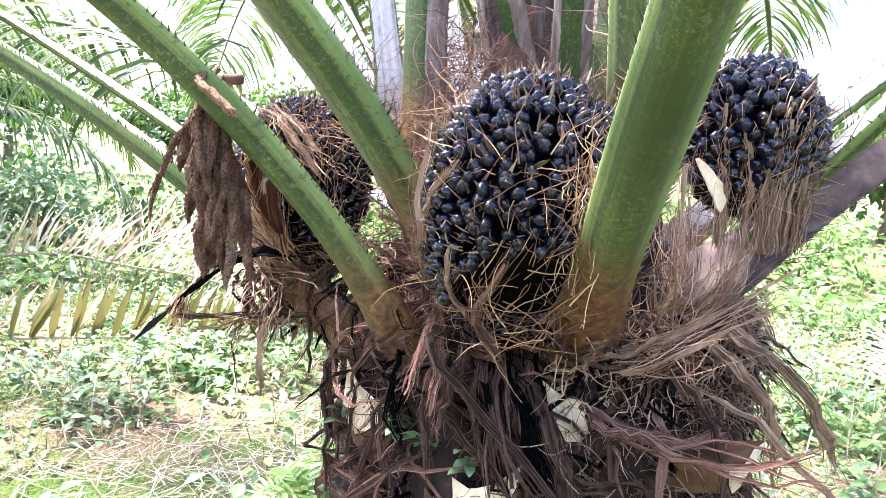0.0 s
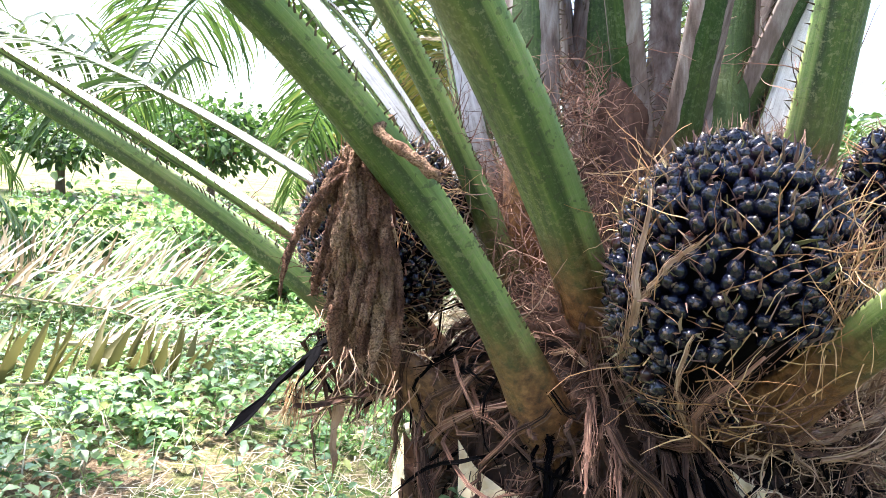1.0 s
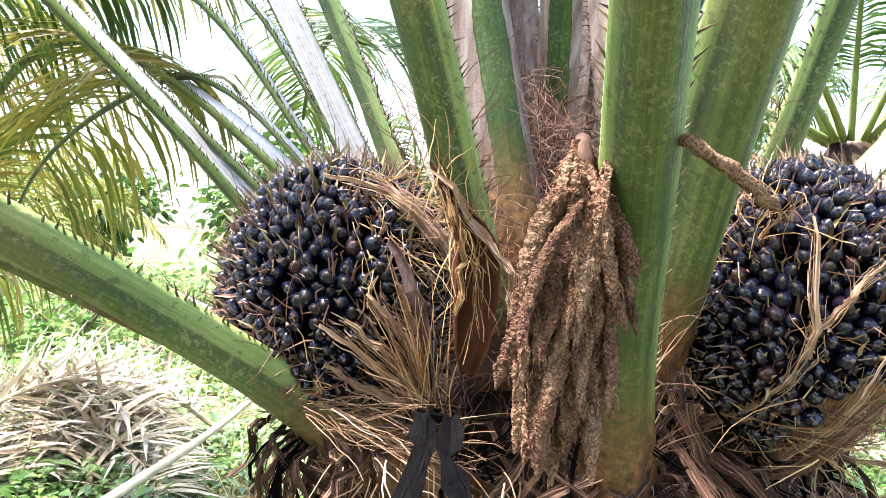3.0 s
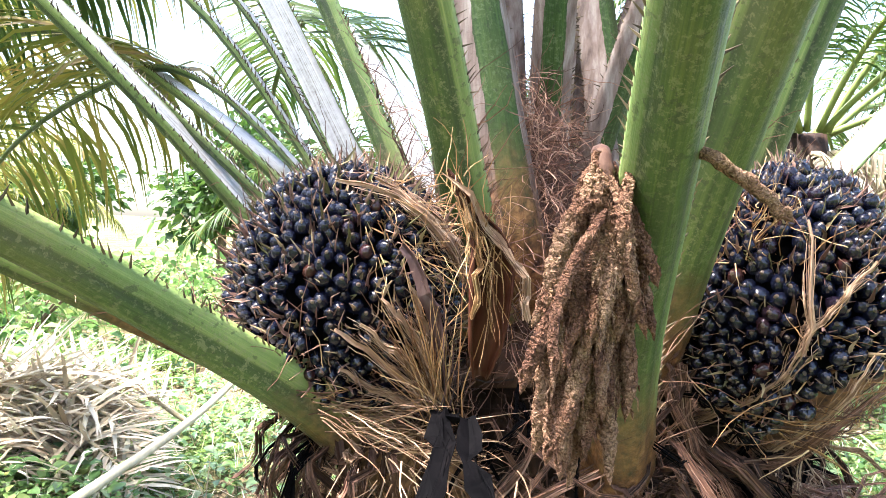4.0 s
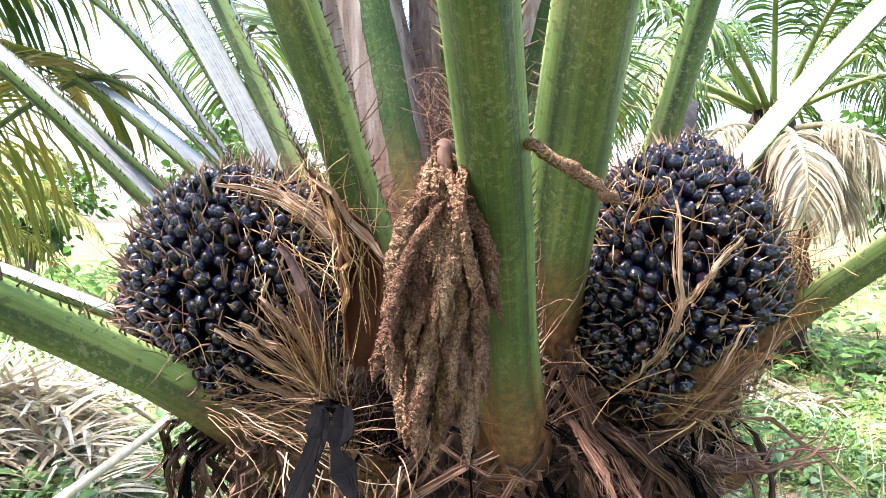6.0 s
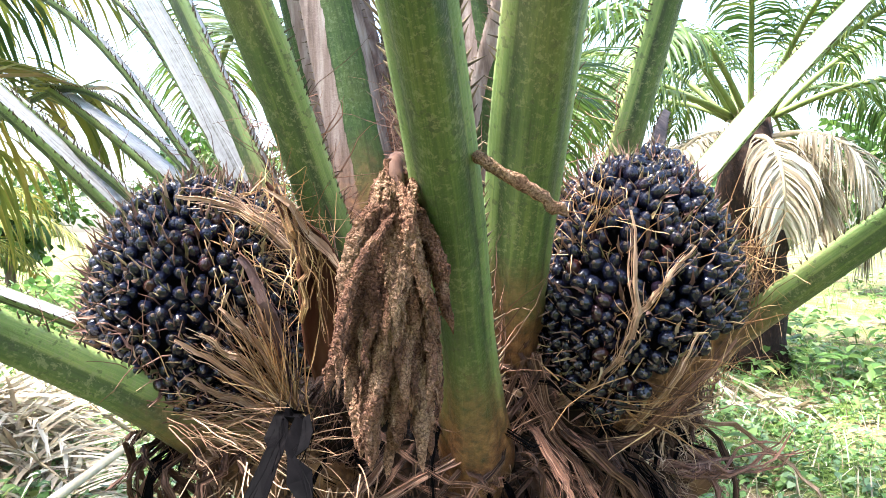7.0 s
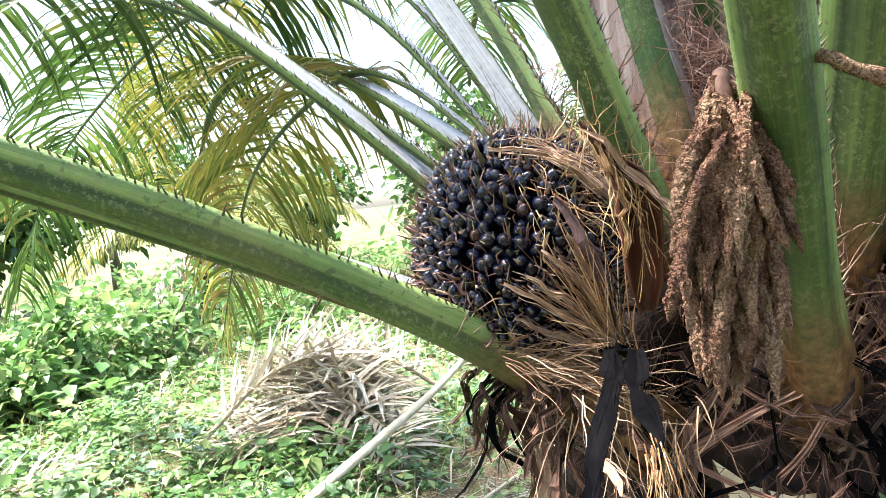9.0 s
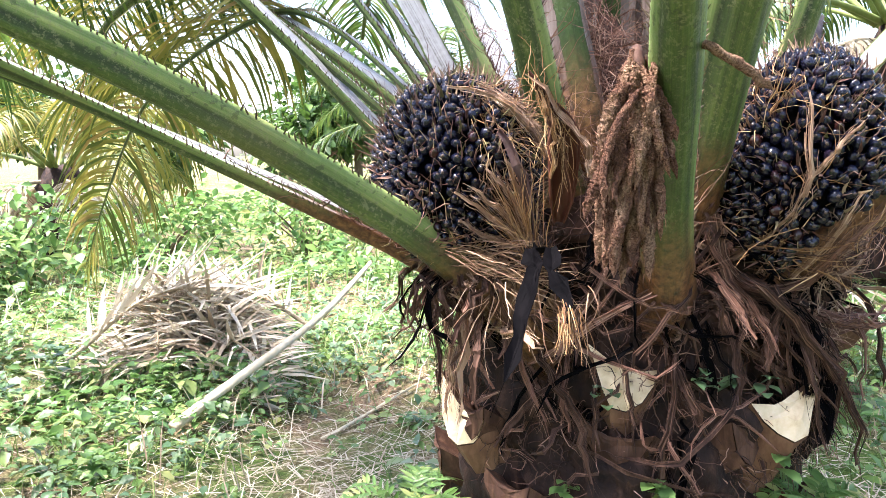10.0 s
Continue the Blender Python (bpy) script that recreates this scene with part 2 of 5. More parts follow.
def ground_material():
    m, t, b = material("soil_and_litter", 0.95, 0.15)
    big, mid, fine = noise_of(t, 0.7, 4), noise_of(t, 5, 6), noise_of(t, 60, 5)
    soil = ramp(t, fine, [(0.3, (0.07, 0.045, 0.025)), (0.5, (0.19, 0.13, 0.08)), (0.72, (0.36, 0.28, 0.18))])
    moss = ramp(t, fine, [(0.3, (0.03, 0.06, 0.012)), (0.7, (0.12, 0.18, 0.04))])
    f = ramp(t, math_node(t, "ADD", math_node(t, "MULTIPLY", big, 0.6), math_node(t, "MULTIPLY", mid, 0.4)), [(0.42, (0, 0, 0)), (0.56, (1, 1, 1))])
    link(t, mix(t, f, soil, moss), b.inputs["Base Color"])
    bump(t, b, math_node(t, "ADD", fine, mid), 0.8, 0.03)
    return m


MAT["ground"] = ground_material()


# ---------- mesh tools ----------
class Geo:
    """Collects points and faces, with two numbers for each point."""

    def __init__(self):
        self.v, self.f, self.a, self.s, self.c, self.n = [], [], [], [], [], 0

    def add(self, v, f, along=None, side=None, across=None):
        v = np.asarray(v, float)
        self.v.append(v)
        self.f += [tuple(i + self.n for i in q) for q in f]
        self.a.append(np.zeros(len(v)) if along is None else np.asarray(along, float))
        self.s.append(np.zeros(len(v)) if side is None else np.asarray(side, float))
        self.c.append(np.zeros(len(v)) if across is None else np.asarray(across, float))
        self.n += len(v)

    def mesh(self, name, mat, smooth=True, data=False):
        me = bpy.data.meshes.new(name)
        me.from_pydata(np.concatenate(self.v).tolist(), [], self.f)
        if data:
            for key, vals in (("along", self.a), ("side", self.s), ("across", self.c)):
                at = me.attributes.new(key, "FLOAT", "POINT")
                at.data.foreach_set("value", np.concatenate(vals).astype(np.float32))
        if smooth:
            me.polygons.foreach_set("use_smooth", [True] * len(me.polygons))
        for one in mat if isinstance(mat, (list, tuple)) else [mat]:
            me.materials.append(one)
        me.update()
        return me


def part(name, me, parent, label="", kind=""):
    ob = new(name, me)
    ob.parent = parent
    return tagged(ob, label, "", "", kind)


def thing(name, label, category, group="", kind="", at=(0, 0, 0)):
    ob = new(name)
    ob.empty_display_size = 0.05
    ob.location = at
    return tagged(ob, label, category, group, kind)


def unit(v):
    v = np.asarray(v, float)
    return v / max(np.linalg.norm(v), 1e-9)


def frames_along(pts, hint):
    """Tangent, width and normal axes along a line; hint: which way the normal looks."""
    pts = np.asarray(pts, float)
    tan = np.gradient(pts, axis=0)
    tan /= np.linalg.norm(tan, axis=1)[:, None] + 1e-12
    hint = np.broadcast_to(np.asarray(hint, float), pts.shape)
    nor = hint - (hint * tan).sum(1)[:, None] * tan
    nor /= np.linalg.norm(nor, axis=1)[:, None] + 1e-12
    wid = np.cross(tan, nor)
    return tan, wid, nor


def bezier(p, k):
    """k points on a smooth line through the given points."""
    p = np.asarray(p, float)
    q = np.vstack([2 * p[0] - p[1], p, 2 * p[-1] - p[-2]])
    out = []
    for u in np.linspace(0, len(p) - 1 - 1e-9, k):
        i = int(u)
        t = u - i
        a, b, c, d = q[i], q[i + 1], q[i + 2], q[i + 3]
        out.append(0.5 * (2 * b + (c - a) * t + (2 * a - 5 * b + 4 * c - d) * t * t + (3 * b - a - 3 * c + d) * t ** 3))
    return np.array(out)


def tube(geo, pts, radii, sides=5, hint=(0.3, 0.2, 1), squash=1.0):
    pts = np.asarray(pts, float)
    _, w, n = frames_along(pts, hint)
    k = len(pts)
    radii = np.broadcast_to(radii, (k,))
    ang = np.arange(sides) * 2 * math.pi / sides
    ring = pts[:, None, :] + radii[:, None, None] * (np.cos(ang)[None, :, None] * w[:, None, :] + squash * np.sin(ang)[None, :, None] * n[:, None, :])
    f = [(i * sides + j, i * sides + (j + 1) % sides, (i + 1) * sides + (j + 1) % sides, (i + 1) * sides + j) for i in range(k - 1) for j in range(sides)]
    f += [tuple(range(sides))[::-1], tuple(range((k - 1) * sides, k * sides))]
    geo.add(ring.reshape(-1, 3), f, np.repeat(np.linspace(0, 1, k), sides))


def blade(geo, pts, widths, hint=(0, 0, 1), fold=0.25, thick=0.0):
    """A folded strip: two flanks that meet in a midrib; with thickness, a closed shell."""
    pts = np.asarray(pts, float)
    _, w, n = frames_along(pts, hint)
    k = len(pts)
    widths = np.broadcast_to(widths, (k,))[:, None]
    left, right = pts + w * widths + n * widths * fold, pts - w * widths + n * widths * fold
    v = np.stack([left, pts, right], 1)
    along = np.repeat(np.linspace(0, 1, k), 3)
    if thick:
        lower = v - (n * thick)[:, None, :]
        v = np.concatenate([v, lower[:, ::-1]], 1)
        f = [(i * 6 + j, i * 6 + (j + 1) % 6, i * 6 + 6 + (j + 1) % 6, i * 6 + 6 + j) for i in range(k - 1) for j in range(6)]
        f += [tuple(range(6))[::-1], tuple(range((k - 1) * 6, k * 6))]
        geo.add(v.reshape(-1, 3), f, np.repeat(np.linspace(0, 1, k), 6))
    else:
        f = [(i * 3 + j, i * 3 + j + 1, i * 3 + 4 + j, i * 3 + 3 + j) for i in range(k - 1) for j in range(2)]
        geo.add(v.reshape(-1, 3), f, along)


def strand(geo, start, way, length, droop, wobble, radius, k=7, sides=3):
    """One thin fibre that leaves start, bends down and wavers."""
    start, way = np.asarray(start, float), unit(way)
    step = length / (k - 1)
    pts, p, d = [start], start.copy(), way.copy()
    for i in range(k - 1):
        d = unit(d + np.array([0, 0, -droop]) + rng.normal(0, wobble, 3))
        p = p + d * step
        pts.append(p)
    tube(geo, pts, radius * np.linspace(1, 0.35, k), sides)


AXIS = np.array([0.2, -0.03, 0.0])


def outward(p):
    r = np.asarray(p, float) - AXIS
    r[2] = 0
    return unit(r)


# ---------- ground ----------
def ground_height(x, y):
    d = np.hypot(x - 0.2, y)
    lumps = 0.05 * np.sin(1.7 * x + 0.6) * np.cos(1.3 * y) + 0.03 * np.sin(3.1 * x - 2.2 * y)
    return lumps * np.clip(d / 3, 0, 1) + 0.12 * np.exp(-(d / 0.9) ** 2)


def build_ground():
    rad = np.concatenate([np.linspace(0, 9, 46), np.geomspace(9.6, 900, 34)])
    ang = np.linspace(0, 2 * math.pi, 97)[:-1]
    r, a = np.meshgrid(rad, ang, indexing="ij")
    x, y = 0.2 + r * np.cos(a), r * np.sin(a)
    z = ground_height(x, y) * np.clip((40 - r) / 30, 0, 1)
    n = len(ang)
    g = Geo()
    f = [(i * n + j, (i + 1) * n + j, (i + 1) * n + (j + 1) % n, i * n + (j + 1) % n) for i in range(len(rad) - 1) for j in range(n)]
    g.add(np.stack([x, y, z], -1).reshape(-1, 3), f)
    ob = new("ground", g.mesh("ground", MAT["ground"]))
    tagged(ob, "bare brown soil with dry litter and low green weeds", "ground", "", "structure")


build_ground()

# ---------- the palm ----------
palm = thing("oil_palm", "short oil palm with thick green leaf stalks and a fibrous trunk", "palm tree")

SECTION = [(-1, 0.10, 0.80), (-0.55, 0.02, 0.95), (0, 0.08, 1.0), (0.55, 0.02, 0.95), (1, 0.10, 0.80), (0.99, -0.06, 0.74), (0.86, -0.26, 0.70),
           (0.74, -0.36, 0.60), (0.66, -0.47, 0.46), (0.58, -0.60, 0.38), (0.36, -0.75, 0.2), (0.12, -0.80, 0.0), (-0.12, -0.80, 0.0), (-0.36, -0.75, 0.2), (-0.58, -0.60, 0.38),
           (-0.66, -0.47, 0.46), (-0.74, -0.36, 0.60), (-0.86, -0.26, 0.70), (-0.99, -0.06, 0.74)]


def stalk_line(base, way, length, bend, k=40, root=0.34, curve=2.2):
    """Out of the trunk, straight along way, then arching over."""
    base, way = np.asarray(base, float), unit(way)
    flat = unit([way[0], way[1], 0])
    pitch = math.asin(way[2])
    step = length / (k - 1)
    pts, p = [base], base.copy()
    for i in range(1, k):
        a = pitch - bend * (i / k) ** curve
        p = p + step * (flat * math.cos(a) + np.array([0, 0, math.sin(a)]))
        pts.append(p)
    back = unit(way * 0.5 + outward(base) * 0.7 + np.array([0, 0, 0.45]))
    inn = [base - back * root * 0.45, base - back * root * 0.9 - np.array([0, 0, 0.05])]
    return np.vstack([inn[::-1], pts])


def leaflets(geo, pts, start, count, length, droop, hint, lift=0.15, width=0.0125, fwd=0.55, twist=0.25):
    """Two rows of leaflets along a rachis."""
    tan, wid, nor = frames_along(pts, hint)
    total = len(pts) - 1
    for i in range(count):
        u = start + (0.995 - start) * (i + rng.uniform(-0.3, 0.3)) / count
        u = min(max(u, start), 0.995) * total
        j, fr = int(u), u - int(u)
        p = pts[j] * (1 - fr) + pts[min(j + 1, total)] * fr
        where = i / count
        ln = length * (0.55 + 0.6 * math.sin(math.pi * min(where * 0.9 + 0.12, 1))) * rng.uniform(0.85, 1.1)
        for sgn in (-1, 1):
            d = unit(wid[j] * sgn + tan[j] * (fwd + 0.5 * where) + nor[j] * (lift + rng.normal(0, twist)))
            q, line = p.copy(), [p]
            for s in range(4):
                d = unit(d + np.array([0, 0, -droop * (0.4 + 0.4 * s)]) + rng.normal(0, 0.05, 3))
                q = q + d * ln / 4
                line.append(q)
            blade(geo, line, np.array([0.45, 1.0, 0.9, 0.55, 0.05]) * width * rng.uniform(0.8, 1.15), nor[j] + rng.normal(0, 0.25, 3), 0.3)



def petiole(base, way, half=0.055, thick=0.62, length=4.2, bend=1.5, bare=1.5, flare=1.7, leaf="leaflet", count=84, label="", spine_size=0.02,
            leaf_len=0.75, droop=0.3, face=None, skin="petiole", line=None, hairy=1.0, pairs_lift=0.15, tan_run=0.06, curve=2.2):
    base = np.asarray(base, float)
    pts = stalk_line(base, way, length, bend, curve=curve) if line is None else np.vstack([stalk_line(base, way, 0.3, 0.0, 2)[:2], bezier([base, *line], 40)])
    hint = -outward(base + unit(way) * 0.5) * 0.9 + np.array([0, 0, 0.8]) if face is None else np.array(face, float)
    tan, wid, nor = frames_along(pts, hint)
    pts = pts + nor * (0.35 * half * thick / 0.62)
    k = len(pts)
    dist = np.concatenate([[0], np.cumsum(np.linalg.norm(np.diff(pts, axis=0), axis=1))])
    root = dist[2]
    length = dist[-1] - root
    s = dist - root
    hw = half * (1 + (flare - 1) * np.clip(1 - (s + 0.1) / 0.45, 0, 1) ** 1.6) * (1 - 0.72 * np.clip(s / length, 0, 1))
    sec = np.array(SECTION)
    g = Geo()
    lump = 1 + 0.03 * np.sin(s * 9 + base[0] * 20)
    ring = pts[:, None, :] + (hw * lump)[:, None, None] * (sec[None, :, 0:1] * wid[:, None, :] + sec[None, :, 1:2] * thick / 0.62 * nor[:, None, :])
    n = len(sec)
    f = [(i * n + j, i * n + (j + 1) % n, (i + 1) * n + (j + 1) % n, (i + 1) * n + j) for i in range(k - 1) for j in range(n)]
    f += [tuple(range(n))[::-1], tuple(range((k - 1) * n, k * n))]
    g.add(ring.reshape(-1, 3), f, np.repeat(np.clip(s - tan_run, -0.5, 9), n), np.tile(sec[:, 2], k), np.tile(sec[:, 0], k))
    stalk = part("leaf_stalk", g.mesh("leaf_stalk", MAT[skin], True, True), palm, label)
    # spines on both margins
    g = Geo()
    at = 0.18
    while at < min(bare + 0.2, length * 0.9):
        j = int(np.searchsorted(dist, at + root)) - 1
        fr = (at + root - dist[j]) / (dist[j + 1] - dist[j])
        p = pts[j] * (1 - fr) + pts[j + 1] * fr
        h = hw[j] * (1 - fr) + hw[j + 1] * fr
        for sgn in (-1, 1):
            if rng.random() < 0.12:
                continue
            r = p + wid[j] * sgn * h * 0.97 + nor[j] * h * 0.05
            d = unit(wid[j] * sgn * 0.7 + tan[j] * rng.uniform(-0.1, 1.1) + nor[j] * rng.uniform(0.3, 1.0))
            tube(g, [r - d * 0.004, r + d * spine_size * rng.uniform(0.5, 1.3)], [0.0028, 0.0004], 4)
        at += rng.uniform(0.010, 0.022)
    part("spine_fringe", g.mesh("spine_fringe", MAT["spine"], False), stalk, "", "stuff")
    # torn sheath fibres along the lower margins
    g = Geo()
    for _ in range(int(70 * hairy)):
        a = -0.12 + rng.beta(1.2, 2.2) * 0.62
        j = min(max(int(np.searchsorted(dist, a + root)) - 1, 0), k - 2)
        fr = (a + root - dist[j]) / (dist[j + 1] - dist[j])
        p = pts[j] * (1 - fr) + pts[j + 1] * fr
        sgn = rng.choice((-1, 1))
        r = p + wid[j] * sgn * hw[j] * rng.uniform(0.8, 1.0) + nor[j] * hw[j] * 0.08
        strand(g, r, wid[j] * sgn * rng.uniform(0.1, 0.7) + tan[j] * rng.normal(0.5, 0.5) + nor[j] * rng.uniform(0, 0.7), rng.uniform(0.04, 0.17), 0.05, 0.22, rng.uniform(0.0007, 0.0016), 6)
    if hairy:
        part("sheath_fringe", g.mesh("sheath_fringe", MAT["fibre_red"], False), stalk, "", "stuff")
    if count:
        g = Geo()
        leaflets(g, pts, (bare + root) / dist[-1], count, leaf_len, droop, hint, pairs_lift)
        part("foliage", g.mesh("foliage", MAT[leaf]), stalk, "", "stuff")
    return pts


YOUNG = dict(skin="petiole_young", hairy=1.6)
WAXY = "leaf stalk with a white waxy upper side"
STALKS = [
    dict(base=(-0.186, -0.317, 1.20), way=(-0.489, -0.20, 0.849), curve=1.0, bend=1.7, tan_run=0.12, half=0.052, thick=0.78, flare=1.6, label="thick green leaf stalk with a tan base"),
    dict(base=(-0.131, -0.364, 1.421), way=(-0.466, -0.284, 0.838), curve=1.0, bend=1.56, tan_run=0.05, half=0.066, flare=1.0, label="thick green leaf stalk with pale margins"),
    dict(base=(0.175, -0.555, 1.282), way=(-0.120, -0.745, 0.655), curve=1.0, bend=0.3, tan_run=0.20, half=0.056, flare=1.5, face=(0.25, 0.7, 0.65)),
    dict(base=(-0.395, 0.015, 1.205), way=(-0.755, 0.29, 0.59), half=0.049, thick=0.95, curve=1.0, bend=0.74, flare=2.0, face=(0.42, 0.1, 0.9), tan_run=0.12, hairy=2.0, spine_size=0.019),
    dict(base=(-0.40, 0.39, 1.305), way=(-0.807, 0.377, 0.455), half=0.028, thick=0.9, bend=0.6, flare=1.3, face=(0.25, -0.3, 0.9), label="thin leaf stalk with a white waxy upper side", tan_run=0.2),
    dict(base=(-0.04, 0.52, 1.42), way=(-0.475, 0.44, 0.76), half=0.052, curve=1.0, bend=0.55, bare=1.35, face=(0.35, -0.75, 0.6), label=WAXY, droop=0.4),
    dict(base=(0.05, 0.40, 1.51), way=(0.10, 0.86, 0.50), half=0.058, bend=1.5, bare=1.6, leaf="leaflet_yellow", face=(0.0, -0.85, 0.5), label=WAXY),
    dict(base=(0.055, 0.385, 1.565), way=(-0.15, 0.46, 0.875), half=0.044, bend=1.5, face=(-0.5, -0.8, 0.2), label=WAXY),
    dict(base=(-0.21, 0.10, 1.59), way=(-0.15, 0.40, 0.905), half=0.052, bend=1.3, face=(0.55, -0.82, 0.1), hairy=1.6),
    dict(base=(-0.192, -0.012, 1.488), way=(-0.436, -0.058, 0.898), curve=1.0, bend=1.3, half=0.057, flare=1.3, face=(0.85, -0.1, 0.4), hairy=1.6, tan_run=-0.06),
    dict(base=(0.10, 0.12, 1.55), way=(0.05, 0.23, 0.97), half=0.080, bend=0.7, flare=1.2, face=(0.3, 0.9, 0.0), **YOUNG),
    dict(base=(-0.16, -0.10, 1.56), way=(-0.02, 0.22, 0.975), half=0.070, bend=0.5, flare=1.1, face=(0.6, 0.75, 0.0), **YOUNG),
    dict(base=(0.30, -0.395, 1.60), way=(-0.20, -0.34, 0.92), half=0.055, bend=0.6, flare=1.2, face=(0.1, 0.9, 0.3)),
    dict(base=(0.56, -0.28, 1.39), way=(0.40, -0.51, 0.757), half=0.048, bend=1.5, face=(-0.7, 0.1, 0.7), label=WAXY),
    dict(base=(0.52, -0.40, 1.39), way=(0.79, 0.13, 0.57), half=0.055, face=(-0.3, -0.6, 0.7), skin="stub_stalk", label="dark withered leaf stalk", count=0, length=1.6, bend=0.4),
    dict(base=(0.62, 0.10, 1.40), way=(0.80, 0.25, 0.62), half=0.055),
    dict(base=(0.45, 0.38, 1.45), way=(0.45, 0.65, 0.70), half=0.055),
    dict(base=(0.26, -0.18, 1.58), way=(0.11, 0.20, 0.97), half=0.080, bend=0.8, flare=1.2, face=(0.2, 0.95, 0.0), **YOUNG),
    dict(base=(0.35, -0.16, 1.55), way=(0.16, -0.06, 0.98), half=0.045, bend=0.6, face=(-0.85, -0.4, 0.2), label=WAXY),
    dict(base=(0.026, 0.66, 1.246), way=(-0.721, 0.544, 0.428), half=0.036, bend=0.9, face=(0.2, -0.5, 0.8), droop=0.45, label="thin leaf stalk with a white waxy upper side"),
    # extra inner fronds, mostly unseen, added to shade the crown from overhead
    *[dict(base=(0.26 + 0.10 * math.cos(a), 0.06 + 0.10 * math.sin(a), 1.62), way=(0.34 * math.cos(a), 0.34 * math.sin(a), 0.94), half=0.05, bend=1.5, length=4.4, face=(-math.cos(a), -math.sin(a), 0.1), skin="petiole_young", hairy=0.6)
      for a in (0.3, 1.2, 2.1, 3.6, 4.4, 5.2, 5.9)],
    *[dict(base=(0.28 + 0.19 * math.cos(a), 0.10 + 0.19 * math.sin(a), 1.55), way=(0.22 * math.cos(a), 0.22 * math.sin(a), 0.97), half=0.062, bend=1.3, length=4.4, face=(-math.cos(a), -math.sin(a), 0.1), skin="petiole_young", hairy=1.2)
      for a in (0.0, 0.75, 1.65, 2.5, 5.5)],
    # far fronds that arch over and hang
    dict(base=(0.12, 0.42, 1.50), way=(0.05, 0.8, 0.6), half=0.018, thick=1.0, line=[(0.15, 1.2, 2.05), (0.2, 1.8, 2.12), (0.42, 3.05, 1.86), (0.75, 4.3, 1.25), (0.87, 4.97, 0.66)], bare=1.3, leaf="leaflet_yellow", count=120, leaf_len=0.62, droop=0.42),
    dict(base=(0.0, 0.40, 1.56), way=(-0.1, 0.7, 0.7), half=0.018, thick=1.0, line=[(-0.12, 1.1, 2.3), (-0.16, 2.1, 2.52), (-0.16, 3.6, 2.42), (-0.34, 4.6, 2.0), (-0.5, 5.3, 1.3)], bare=1.4, leaf="leaflet", count=120, leaf_len=0.7, droop=0.35),
    dict(base=(-0.10, 0.42, 1.52), way=(-0.3, 0.6, 0.7), half=0.018, thick=1.0, line=[(-0.5, 1.3, 2.25), (-0.9, 2.4, 2.62), (-1.4, 3.8, 2.5), (-1.9, 5.0, 1.9)], bare=1.5, leaf="leaflet", count=110, leaf_len=0.7, droop=0.35),
    dict(base=(0.10, 0.42, 1.55), way=(0.1, 0.6, 0.8), half=0.018, thick=1.0, line=[(0.2, 1.3, 2.45), (0.3, 2.6, 2.95), (0.5, 4.0, 2.9), (0.6, 5.4, 2.4)], bare=1.5, leaf="leaflet_yellow", count=110, leaf_len=0.7, droop=0.35),
]
for spec in STALKS:
    petiole(**spec)

# trunk core
g = Geo()
zs = np.linspace(-0.15, 1.75, 60)
rad = np.interp(zs, [-0.15, 0.1, 0.5, 1.0, 1.25, 1.5, 1.75], [0.62, 0.54, 0.50, 0.48, 0.43, 0.26, 0.10])
tube(g, [AXIS + (0, 0, z) for z in zs], rad, 64, (1, 0, 0))
v = g.v[0]
for i, p in enumerate(v):
    q = Vector(p) * 7
    v[i] += outward(p) * (0.08 * noise.noise(q) + 0.05 * noise.noise(q * 3) + 0.02 * noise.noise(q * 9))
part("trunk", g.mesh("trunk", MAT["trunk"]), palm, "dark fibrous trunk")

# ---------- cut leaf bases ----------
CRESCENT = [(-1, 0.40), (-0.6, 0.20), (-0.2, 0.12), (0.2, 0.12), (0.6, 0.20), (1, 0.40), (0.86, 0.0), (0.56, -0.48), (0.20, -0.86), (-0.20, -0.86), (-0.56, -0.48), (-0.86, 0.0)]


